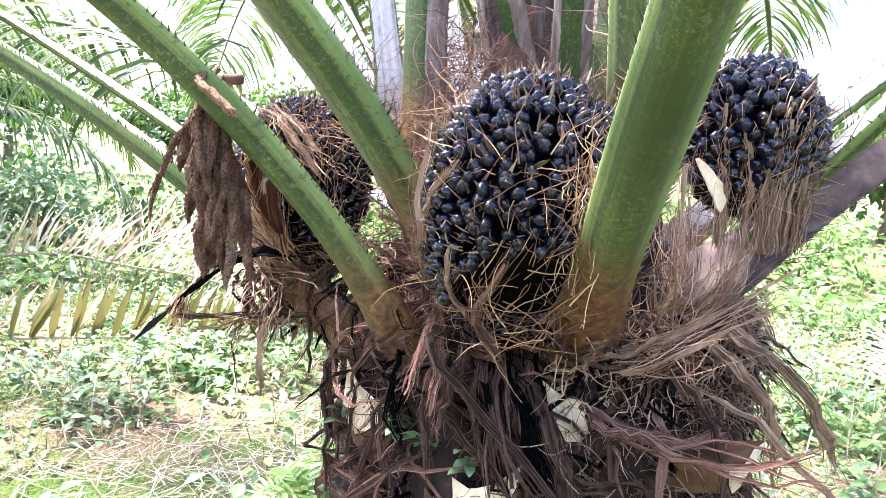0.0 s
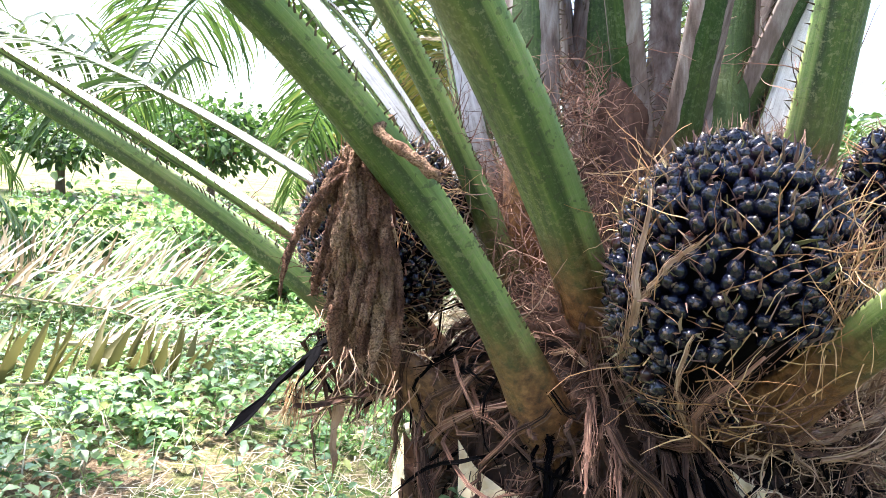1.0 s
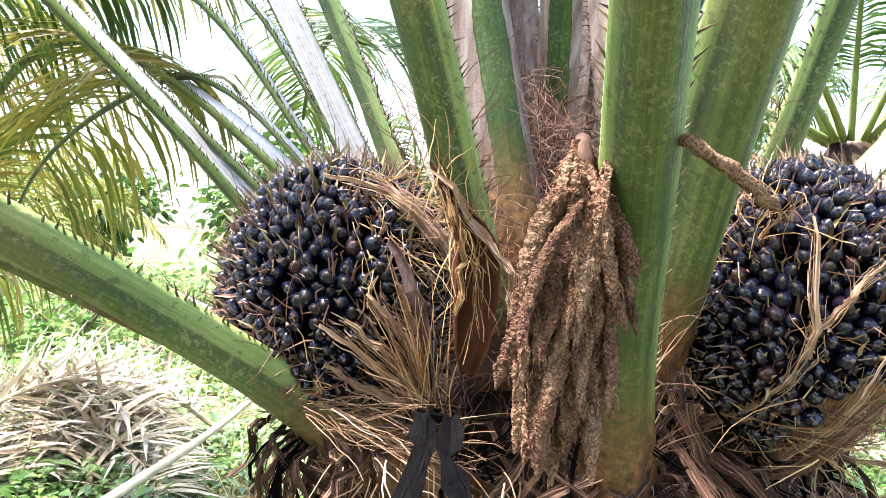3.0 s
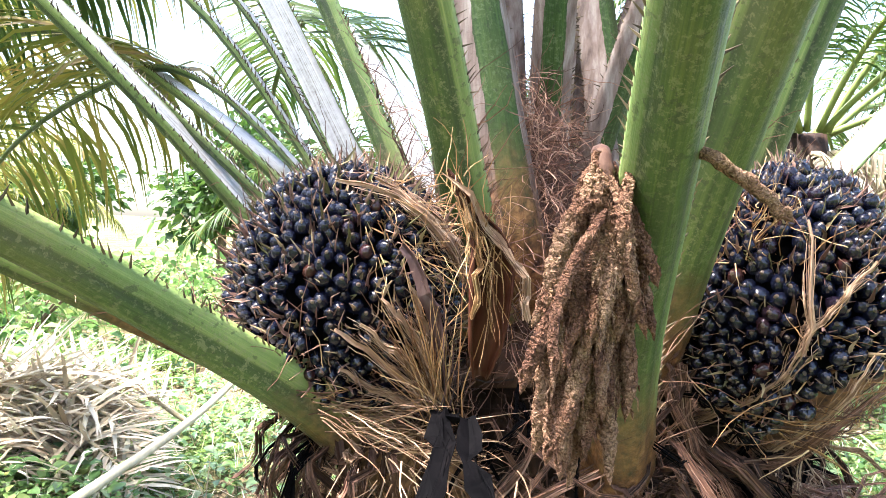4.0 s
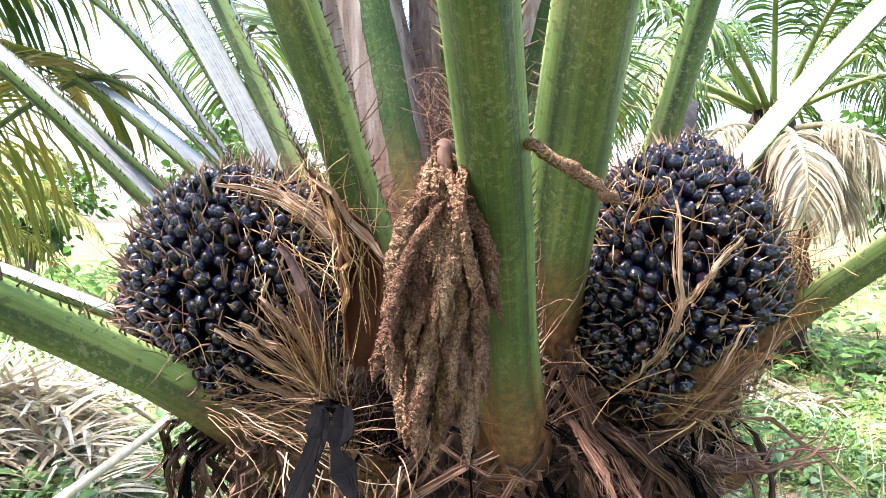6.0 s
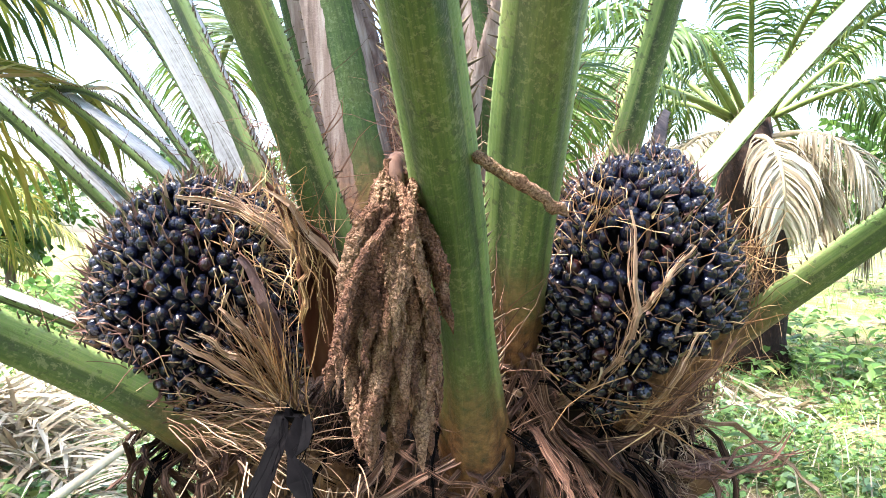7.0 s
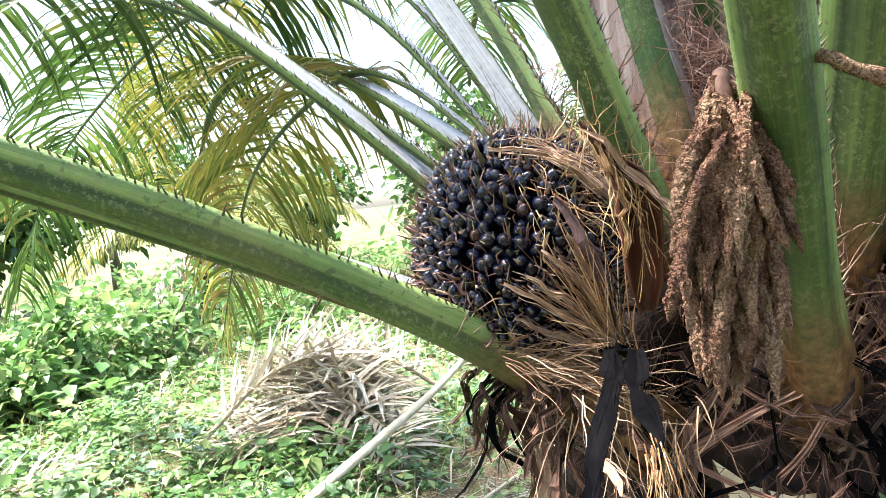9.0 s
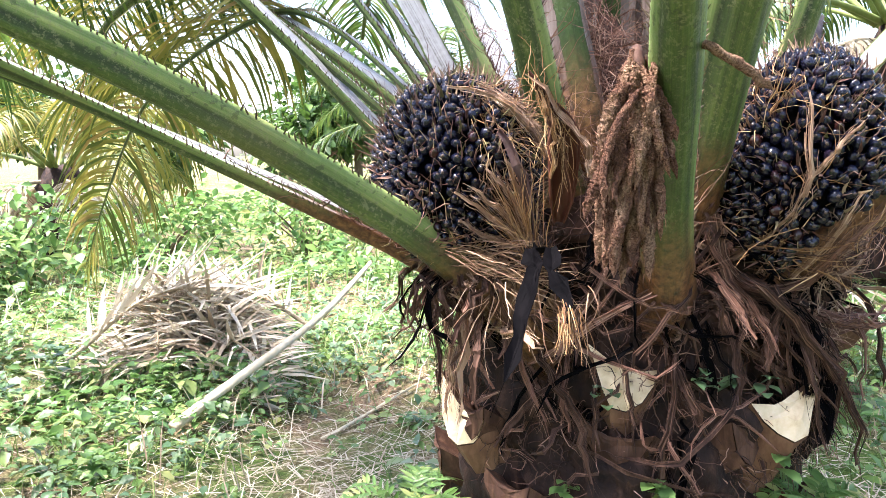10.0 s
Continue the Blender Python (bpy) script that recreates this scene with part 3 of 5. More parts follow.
def leaf_base(tip, half=0.09, rise=0.5, turn=0.0, lean=0.0, fresh=True, deep=0.34, skew=0.0):
    """A sawn-off leaf base: shaft out of the trunk, and its cut end."""
    tip = np.asarray(tip, float)
    out = outward(tip)
    ca, sa = math.cos(turn), math.sin(turn)
    out = np.array([ca * out[0] - sa * out[1], sa * out[0] + ca * out[1], 0])
    way = unit(out + np.array([0, 0, rise]))
    sidew = unit(np.cross(way, (0, 0, 1)))
    sidew = unit(sidew + np.array([0, 0, lean]))
    nor = unit(np.cross(sidew, way))
    sec = np.array(CRESCENT)
    n = len(sec)
    g = Geo()
    rows = []
    for i, (back, grow) in enumerate(((deep, 1.25), (deep * 0.6, 1.15), (deep * 0.25, 1.05), (0, 1.0))):
        ring = tip - way * back + half * grow * (sec[:, 0:1] * sidew + sec[:, 1:2] * nor)
        if i == 3:
            ring = ring + way * (sec[:, 1:2] * half * 0.7 + sec[:, 0:1] * half * skew)
        ring = ring + rng.normal(0, half * 0.04, ring.shape)
        rows.append(ring)
    f = [(i * n + j, i * n + (j + 1) % n, (i + 1) * n + (j + 1) % n, (i + 1) * n + j) for i in range(3) for j in range(n)]
    g.add(np.vstack(rows), f)
    base = part("leaf_base", g.mesh("leaf_base", MAT["stub" if fresh else "old_base"], False), palm, "sawn leaf base with a fresh cream cut" if fresh else "old brown leaf base")
    g = Geo()
    mid = rows[3].mean(0)
    inner = mid + (rows[3] - mid) * 0.985 + way * 0.003
    g.add(np.vstack([inner, mid + (rows[3] - mid) * 0.45 + way * 0.009 + rng.normal(0, 0.003, rows[3].shape), [mid]]),
          [(j, (j + 1) % n, n + (j + 1) % n, n + j) for j in range(n)] + [(n + j, n + (j + 1) % n, 2 * n) for j in range(n)])
    part("cut_face", g.mesh("cut_face", MAT["cut" if fresh else "old_base"], False), base, "cream cut face" if fresh else "")


leaf_base((-0.255, -0.24, 1.02), 0.088, 1.3, 0.05, 0.15, True, skew=0.35)
leaf_base((0.18, -0.54, 1.13), 0.075, 1.1, 0.0, 0.1)
leaf_base((0.00, -0.56, 0.94), 0.085, 1.3, -0.15, -0.25, True, skew=-0.4)
leaf_base((-0.335, 0.185, 0.85), 0.080, 1.3, 0.1, 0.35, True, skew=0.5)
leaf_base((0.50, -0.62, 1.05), 0.062, 0.4, 0.1, -0.2)
for ring in range(4):
    for i in range(8):
        a = math.radians(45 * i + 22 * ring + rng.uniform(-7, 7))
        z = 0.28 + 0.19 * ring + rng.uniform(-0.04, 0.04)
        p = AXIS + np.array([math.cos(a) * 0.57, math.sin(a) * 0.57, z])
        if ring > 1 and -2.9 < math.atan2(p[1] + 0.03, p[0] - 0.2) < -0.9:
            p -= outward(p) * 0.05
        leaf_base(p, rng.uniform(0.07, 0.095), rng.uniform(0.5, 0.9), rng.uniform(-0.2, 0.2), rng.uniform(-0.2, 0.2), False)


# ---------- husks and fibres on the palm ----------
def bundle(geo, pts, count, spread, radius, tail=0.25):
    """Loose fibres that run side by side along a line and part at its end."""
    k = len(pts)
    u = np.linspace(0, 1, k)[:, None]
    for _ in range(count):
        a, b, c = rng.normal(0, 1, 3), rng.normal(0, 1, 3), rng.normal(0, 1, 3)
        ph = rng.uniform(0, 6.28)
        off = spread * (a * 0.5 + b * u * 1.1 + c * np.sin(u * rng.uniform(5, 11) + ph) * 0.5)
        line = pts + off
        n = k - rng.integers(0, max(1, int(k * 0.4)))
        if rng.random() < tail:
            line = np.vstack([line[:n], line[n - 1] + (line[n - 1] - line[n - 2]) + rng.normal(0, spread, 3)])
        else:
            line = line[:n]
        tube(geo, line, radius * rng.uniform(0.5, 1.3) * np.linspace(1, 0.4, len(line)), 3)


def husk_strip(line, width, mat="husk", parent=None, name="husk_strip", fray=3, hint=None, label="", k=12):
    """A torn dry strip along a line; it splits into fibres."""
    pts = bezier(line, k)
    width, fray = width * 0.75, fray + 2
    u = np.linspace(0, 1, k)
    for i in range(1, k):
        pts[i] += rng.normal(0, 0.0045, 3)
    w = width * (0.45 + 0.4 * np.sin(math.pi * np.clip(u * 0.9 + 0.1, 0, 1))) * (1 + 0.35 * np.sin(u * 23 + width * 900) + rng.normal(0, 0.15, k))
    w[-1] *= 0.2
    g = Geo()
    turn = rng.normal(0, 0.6, 3)
    h = (outward(pts[0]) + np.array([0, 0, 0.4]) if hint is None else np.array(hint, float)) + turn
    h = h + np.cumsum(rng.normal(0, 0.22, (k, 3)), axis=0)
    blade(g, pts, w, h, rng.uniform(0.2, 0.9), 0.0015)
    bundle(g, pts, 2 + fray, max(width * 0.7, 0.004), 0.0012)
    return part(name, g.mesh(name, MAT[mat], False), palm if parent is None else parent, label)


def around(angle, r, z):
    return AXIS + np.array([math.cos(angle) * r, math.sin(angle) * r, z])


# torn husks and sheath strips all round the crown
for i in range(150):
    a = rng.uniform(0, 2 * math.pi) if i < 50 else math.radians(rng.uniform(165, 345))
    z = rng.uniform(0.80, 1.32)
    r = 0.47 + rng.uniform(-0.03, 0.03)
    ln = rng.uniform(0.06, 0.20)
    o = rng.uniform(0.01, 0.09)
    da = rng.normal(0, 0.22)
    kink = rng.normal(0, 0.03, (3, 3))
    husk_strip([around(a, r - 0.05, z + 0.03), around(a + da * 0.4, r + o * 0.6, z + 0.01) + kink[0], around(a + da, r + o, z - ln * 0.5) + kink[1], around(a + da * 1.5, r + o * rng.uniform(0.3, 1.3), z - ln) + kink[2]],
               rng.uniform(0.003, 0.010), rng.choice(["husk", "husk", "husk", "black_husk", "black_husk", "fibre_red"]), fray=3, k=9)

# loose fibres round the crown and on the trunk
for mat, count in (("husk", 1500), ("fibre_red", 700)):
    g = Geo()
    for i in range(count):
        a = math.radians(rng.uniform(150, 350)) if i < count * 0.85 else rng.uniform(0, 6.28)
        z = rng.uniform(0.72, 1.36)
        p = around(a, np.interp(z, [0.7, 1.2, 1.36], [0.50, 0.46, 0.40]), z)
        strand(g, p, outward(p) * rng.uniform(0.2, 1) + rng.normal(0, 0.6, 3), rng.uniform(0.04, 0.14), 0.12, 0.4, rng.uniform(0.0008, 0.0024), 7)
    part("trunk_fuzz", g.mesh("trunk_fuzz", MAT[mat], False), palm, "", "stuff")

# fibre tangle in the heart of the crown
g = Geo()
for i in range(1150):
    u = rng.random()
    z = 1.36 + 0.55 * u ** 1.2
    c = np.array([np.interp(z, [1.36, 1.7, 2.2], [-0.12, -0.06, 0.02]), np.interp(z, [1.36, 1.7, 2.2], [-0.16, -0.06, -0.02]), z])
    p = c + rng.normal(0, 1, 3) * (0.075, 0.075, 0.03) * (1.15 - 0.6 * u)
    strand(g, p, rng.normal(0, 1, 3) + np.array([-0.5, -0.4, 0.3]), rng.uniform(0.07, 0.2), 0.03, 0.35, rng.uniform(0.0007, 0.0017), 7)
part("crown_tangle", g.mesh("crown_tangle", MAT["fibre_red"], False), palm, "red-brown tangle of sheath fibres", "stuff")
g = Geo()
zs = np.linspace(1.3, 2.0, 14)
tube(g, [np.array([np.interp(z, [1.3, 1.7, 2.2], [0.0, 0.06, 0.12]), np.interp(z, [1.3, 1.7, 2.2], [-0.10, -0.03, 0.0]), z]) for z in zs], np.interp(zs, [1.3, 1.6, 2.0], [0.22, 0.10, 0.03]), 18, (1, 0, 0))
for p in g.v[0]:
    p += np.array(noise.noise_vector(Vector(p) * 14)) * 0.03
part("heart", g.mesh("heart", MAT["husk"]), palm, "brown fibrous crown heart")

# red-brown spathe: a hollow boat of bark with a frayed peak
def spathe_shell():
    axis = bezier([(-0.475, -0.185, 1.40), (-0.500, -0.205, 1.47), (-0.512, -0.215, 1.54), (-0.522, -0.216, 1.60), (-0.555, -0.20, 1.655), (-0.592, -0.183, 1.71)], 22)
    half = np.interp(np.linspace(0, 1, 22), [0, 0.15, 0.35, 0.55, 0.66, 0.8, 1.0], [0.012, 0.024, 0.031, 0.032, 0.024, 0.011, 0.002])
    _, w, n = frames_along(axis, (-0.72, -0.69, 0.05))
    turns = np.linspace(-1.9, 1.9, 11)
    outer = np.stack([axis[i] + half[i] * (np.sin(turns)[:, None] * w[i] * 1.05 - (np.cos(turns)[:, None] - 0.3) * n[i]) for i in range(22)])
    outer += rng.normal(0, 0.0008, outer.shape)
    inner = np.stack([axis[i] + (half[i] - 0.0035) * (np.sin(turns)[:, None] * w[i] * 1.05 - (np.cos(turns)[:, None] - 0.3) * n[i]) for i in range(22)])
    g = Geo()
    ring = np.concatenate([outer, inner[:, ::-1]], 1)
    m = ring.shape[1]
    f = [(i * m + j, i * m + (j + 1) % m, (i + 1) * m + (j + 1) % m, (i + 1) * m + j) for i in range(21) for j in range(m)]
    f += [tuple(range(m))[::-1], tuple(range(21 * m, 22 * m))]
    g.add(ring.reshape(-1, 3), f)
    return g, axis


g, line = spathe_shell()
sp = part("spathe", g.mesh("spathe", MAT["spathe"]), palm, "smooth red-brown spathe with a frayed peak")
g = Geo()
for _ in range(80):
    u = rng.uniform(0.45, 1.0)
    p = line[int(u * 21)] + rng.normal(0, 0.009, 3)
    strand(g, p, (-0.05 + rng.normal(0, 0.25), -0.1 + rng.normal(0, 0.25), rng.choice((-0.9, -0.9, 0.8))), rng.uniform(0.04, 0.13), 0.06, 0.16, 0.0011, 7)
part("frayed_edge", g.mesh("frayed_edge", MAT["fibre"], False), sp, "", "stuff")
husk_strip([(-0.545, -0.205, 1.50), (-0.548, -0.212, 1.57), (-0.553, -0.208, 1.63), (-0.592, -0.185, 1.712)], 0.007, "fibre", fray=10)
husk_strip([(-0.50, -0.275, 1.50), (-0.505, -0.262, 1.57), (-0.53, -0.235, 1.62), (-0.590, -0.183, 1.705)], 0.010, "bract", fray=6)

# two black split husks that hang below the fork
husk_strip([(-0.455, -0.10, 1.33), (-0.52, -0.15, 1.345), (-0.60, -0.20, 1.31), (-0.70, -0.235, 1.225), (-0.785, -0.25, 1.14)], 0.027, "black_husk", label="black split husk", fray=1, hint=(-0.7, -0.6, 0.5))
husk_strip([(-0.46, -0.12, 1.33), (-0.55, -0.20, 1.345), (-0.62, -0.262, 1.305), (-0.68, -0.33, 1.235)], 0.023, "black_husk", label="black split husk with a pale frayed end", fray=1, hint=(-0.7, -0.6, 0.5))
g = Geo()
for _ in range(46):
    p = np.array((-0.665, -0.315, 1.255)) + rng.normal(0, 0.010, 3)
    strand(g, p, (-0.25 + rng.normal(0, 0.15), -0.30 + rng.normal(0, 0.15), -0.8), rng.uniform(0.04, 0.085), 0.1, 0.10, 0.0013, 6)
part("husk_fringe", g.mesh("husk_fringe", MAT["fibre"], False), palm, "", "stuff")
# tan fibres that fan out from the foot of the low stalk and hang below the fork
g = Geo()
for i in range(80):
    p = np.array((-0.60, 0.02, 1.335)) * (1 - (u := rng.random())) + np.array((-0.50, -0.12, 1.27)) * u + rng.normal(0, 0.016, 3)
    strand(g, p, (0.35 + rng.normal(0, 0.25), -0.65 + rng.normal(0, 0.2), rng.normal(0.0, 0.22)), rng.uniform(0.06, 0.17), 0.05, 0.13, rng.uniform(0.0009, 0.0017), 8)
for i in range(40):
    p = np.array((-0.56, -0.02, 1.25)) * (1 - (u := rng.random())) + np.array((-0.45, -0.27, 1.25)) * u + rng.normal(0, 0.02, 3)
    strand(g, p, (-0.25 + rng.normal(0, 0.3), -0.2 + rng.normal(0, 0.3), -0.7), rng.uniform(0.07, 0.20), 0.10, 0.17, rng.uniform(0.0009, 0.0017), 8)
part("sheath_fringe", g.mesh("sheath_fringe", MAT["bract"], False), palm, "tan fringe of torn sheath fibres", "stuff")

# husks that hang beneath the low stalk, and the dry bits that stick out
for _ in range(44):
    x = rng.uniform(-0.62, -0.36)
    y = rng.uniform(-0.10, 0.26)
    ln = rng.uniform(0.05, 0.15)
    husk_strip([(x + 0.08, y, 1.27), (x, y - 0.02, 1.24 + rng.normal(0, 0.03)), (x + rng.normal(0.02, 0.02), y + rng.normal(0, 0.03), 1.22 - ln * 0.6), (x + rng.normal(0.02, 0.03), y + rng.normal(0, 0.04), 1.20 - ln)],
               rng.uniform(0.004, 0.012), rng.choice(["husk", "black_husk", "husk", "fibre_red"]), fray=4, k=9)
# torn sheath remains that wrap the feet of the front stalks
for foot, way, n in (((-0.186, -0.317, 1.20), (-0.522, -0.214, 0.826), 12), ((-0.131, -0.364, 1.421), (-0.466, -0.284, 0.838), 10), ((0.175, -0.555, 1.282), (-0.120, -0.745, 0.655), 22), ((-0.47, 0.045, 1.262), (-0.755, 0.29, 0.575), 16)):
    foot, way = np.array(foot), unit(way)
    for _ in range(n):
        o = unit(outward(foot) + rng.normal(0, 0.7, 3))
        q = foot + o * rng.uniform(0.04, 0.075) - way * rng.uniform(0.0, 0.12)
        d = unit(way * rng.uniform(-0.2, 1.0) + rng.normal(0, 0.45, 3))
        ln = rng.uniform(0.05, 0.15)
        husk_strip([q - d * ln * 0.6 - o * 0.03, q, q + d * ln * 0.5 + rng.normal(0, 0.01, 3), q + d * ln + o * rng.uniform(0.0, 0.03)], rng.uniform(0.003, 0.009), rng.choice(["husk", "fibre_red", "husk", "bract"]), fray=4, k=9)
husk_strip([(-0.42, -0.06, 1.17), (-0.52, -0.18, 1.20), (-0.62, -0.30, 1.22), (-0.68, -0.34, 1.225)], 0.012, "husk")
husk_strip([(-0.44, 0.02, 1.12), (-0.54, -0.10, 1.16), (-0.66, -0.26, 1.17)], 0.014, "bract")
husk_strip([(-0.46, 0.05, 1.18), (-0.54, 0.02, 1.14), (-0.55, 0.04, 0.92)], 0.018, "bract")
husk_strip([(-0.50, 0.0, 1.18), (-0.60, -0.06, 1.12), (-0.60, -0.05, 0.98)], 0.014, "husk")
# dark bundle that drapes over the front of the trunk
for _ in range(64):
    dx = rng.normal(0, 0.04)
    j = rng.normal(0, 0.014, (3, 3))
    husk_strip([(0.03 + dx, -0.44, 1.20 + rng.normal(0, 0.02)), np.array((0.035 + dx, -0.53, 1.15)) + j[0], np.array((0.07 + dx * 1.4, -0.575, 1.02)) + j[1] * 1.6, np.array((0.12 + dx * 1.8, -0.59, rng.uniform(0.80, 0.98))) + j[2] * 2.5],
               rng.uniform(0.004, 0.014), rng.choice(["black_husk", "black_husk", "husk", "husk"]), fray=4, k=10)
# matted lumps and torn shreds beyond it
for i in range(16):
    a = math.radians(rng.uniform(272, 350))
    p = around(a, rng.uniform(0.44, 0.50), rng.uniform(0.74, 1.22))
    g = Geo()
    lat = np.linspace(-1.4, 1.4, 12)
    size = rng.uniform(0.05, 0.10)
    tube(g, [p + (0, 0, math.sin(q) * size * 1.3) for q in lat], [math.cos(q) * size for q in lat], 18, (1, 0, 0))
    for q in g.v[0]:
        q += np.array(noise.noise_vector(Vector(q) * 16)) * 0.035 + np.array(noise.noise_vector(Vector(q) * 50)) * 0.014
    part("husk_mat", g.mesh("husk_mat", MAT["trunk"], False), palm, "matted dark sheath remains")
for i in range(34):
    a = math.radians(rng.uniform(268, 348))
    p = around(a, 0.50, rng.uniform(0.80, 1.32))
    o = outward(p)
    lead = unit(o * rng.uniform(0.1, 0.6) + np.array([0, 0, -0.55]) + rng.normal(0, 0.55, 3))
    kind = rng.choice(["husk", "husk", "black_husk", "fibre_red", "bract", "trunk"])
    for _ in range(rng.integers(4, 9)):
        d = unit(lead + rng.normal(0, 0.3, 3))
        q = p + rng.normal(0, 0.025, 3)
        ln = rng.uniform(0.05, 0.15)
        husk_strip([q - o * 0.05, q + o * 0.02, q + d * ln * 0.5 + rng.normal(0, 0.012, 3), q + d * ln + rng.normal(0, 0.03, 3) - (0, 0, 0.02)],
                   rng.uniform(0.003, 0.013), kind if rng.random() < 0.7 else "husk", fray=3, k=9)
g = Geo()
for i in range(1500):
    a = math.radians(rng.uniform(262, 350))
    p = around(a, rng.uniform(0.48, 0.56), rng.uniform(0.76, 1.34))
    strand(g, p, outward(p) * rng.uniform(-0.1, 0.7) + rng.normal(0, 0.8, 3), rng.uniform(0.04, 0.15), 0.15, 0.35, rng.uniform(0.0008, 0.0024), 7)
part("trunk_fuzz", g.mesh("trunk_fuzz", MAT["bract"], False), palm, "", "stuff")
husk_strip([(0.40, -0.52, 1.18), (0.48, -0.66, 1.16), (0.58, -0.78, 1.06), (0.66, -0.86, 0.95)], 0.009, "bract", fray=6)
husk_strip([(0.36, -0.50, 1.20), (0.40, -0.62, 1.17), (0.43, -0.68, 1.05), (0.45, -0.70, 0.88)], 0.012, "husk", fray=6)
husk_strip([(0.30, -0.50, 1.16), (0.33, -0.62, 1.12), (0.32, -0.66, 1.00), (0.33, -0.66, 0.85)], 0.012, "fibre_red", fray=6)
for _ in range(5):
    husk_strip([(0.16, -0.50, 1.14), (0.27, -0.62 + rng.normal(0, 0.02), 1.12 + rng.normal(0, 0.015)), (0.42, -0.72 + rng.normal(0, 0.02), 1.10 + rng.normal(0, 0.02)), (0.54, -0.80 + rng.normal(0, 0.03), 1.13 + rng.normal(0, 0.02))],
               rng.uniform(0.003, 0.006), "fibre_red", fray=3)


# thick frayed straps that hang on the trunk
def strap(line, width, mat, count=34, k=16):
    pts = bezier(line, k)
    pts[1:] += rng.normal(0, 0.004, (k - 1, 3))
    g = Geo()
    blade(g, pts, width * np.clip(0.55 + 0.25 * np.sin(np.linspace(0, 11, k)) + rng.normal(0, 0.1, k), 0.15, 1), outward(pts[0]) + np.cumsum(rng.normal(0, 0.15, (k, 3)), axis=0), 0.5, 0.003)
    bundle(g, pts, count, width * 0.55, 0.0016, 0.5)
    part("husk_strap", g.mesh("husk_strap", MAT[mat], False), palm)


for line, width, mat in (([(-0.14, 0.36, 1.24), (-0.17, 0.43, 1.184), (-0.27, 0.32, 1.032), (-0.28, 0.29, 0.83)], 0.020, "husk"),
                         ([(-0.10, -0.46, 1.26), (-0.12, -0.54, 1.22), (0.06, -0.62, 1.044), (0.20, -0.68, 0.86), (0.27, -0.66, 0.72)], 0.012, "husk"),
                         ([(-0.32, -0.05, 1.08), (-0.36, -0.09, 1.03), (-0.345, -0.17, 0.918), (-0.335, -0.20, 0.76)], 0.013, "husk"),
                         ([(-0.36, -0.06, 1.30), (-0.41, -0.05, 1.25), (-0.41, -0.03, 1.16), (-0.41, -0.02, 1.01)], 0.020, "husk"),
                         ([(0.48, -0.44, 1.30), (0.56, -0.55, 1.25), (0.70, -0.52, 1.12), (0.84, -0.42, 0.96)], 0.022, "bract"),
                         ([(0.46, -0.48, 1.26), (0.53, -0.57, 1.20), (0.60, -0.54, 1.08), (0.66, -0.47, 0.93)], 0.018, "bract"),
                         ([(0.20, -0.60, 1.115), (0.25, -0.65, 1.117), (0.352, -0.655, 1.105), (0.47, -0.60, 1.107)], 0.012, "fibre_red"),
                         ([(-0.05, -0.48, 1.24), (-0.065, -0.545, 1.20), (-0.09, -0.53, 1.13), (-0.095, -0.525, 1.04)], 0.014, "husk"),
                         ([(0.46, -0.50, 1.36), (0.45, -0.57, 1.33), (0.33, -0.61, 1.27), (0.29, -0.61, 1.16)], 0.016, "husk"),
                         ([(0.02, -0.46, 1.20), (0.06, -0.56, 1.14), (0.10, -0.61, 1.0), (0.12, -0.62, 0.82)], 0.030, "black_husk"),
                         ([(0.05, -0.46, 1.19), (0.10, -0.57, 1.13), (0.15, -0.62, 1.0), (0.17, -0.62, 0.84)], 0.024, "husk"),
                         ([(-0.26, 0.22, 1.20), (-0.33, 0.24, 1.14), (-0.36, 0.20, 1.0), (-0.37, 0.22, 0.86)], 0.016, "bract")):
    strap(line, width, mat)
for i in range(26):
    a = math.radians(rng.uniform(150, 350))
    z = rng.uniform(0.95, 1.28)
    ln = rng.uniform(0.10, 0.28)
    da = rng.normal(0, 0.12)
    strap([around(a, 0.44, z + 0.03), around(a, 0.52, z), around(a + da, 0.55, z - ln * 0.5), around(a + da * 1.8, 0.54, z - ln)], rng.uniform(0.006, 0.014), rng.choice(["husk", "husk", "fibre_red", "black_husk"]), 14, 12)

# pale torn sheaths beside the low front stalk
for line, width, n in (([(0.33, -0.57, 1.33), (0.331, -0.605, 1.40), (0.327, -0.604, 1.49), (0.332, -0.576, 1.63)], 0.032, 50), ([(0.42, -0.53, 1.33), (0.455, -0.56, 1.40), (0.473, -0.548, 1.48), (0.476, -0.561, 1.60)], 0.028, 46),
                       ([(0.25, -0.56, 1.25), (0.30, -0.60, 1.28), (0.42, -0.605, 1.347), (0.568, -0.593, 1.438)], 0.020, 18), ([(0.24, -0.60, 1.22), (0.295, -0.645, 1.254), (0.402, -0.64, 1.313), (0.528, -0.591, 1.35)], 0.022, 20)):
    g = Geo()
    pts = bezier(line, 12)
    blade(g, pts, width * (0.35 + 0.2 * np.sin(np.linspace(0, 14, 12)) + rng.normal(0, 0.06, 12)) * np.linspace(1, 0.3, 12), outward(pts[0]) + rng.normal(0, 0.5, 3), 0.6, 0.003)
    bundle(g, pts, n, width * 1.0, 0.0013)
    part("sheath", g.mesh("sheath", MAT["bract"], False), palm, "pale tan torn leaf sheath")
g = Geo()
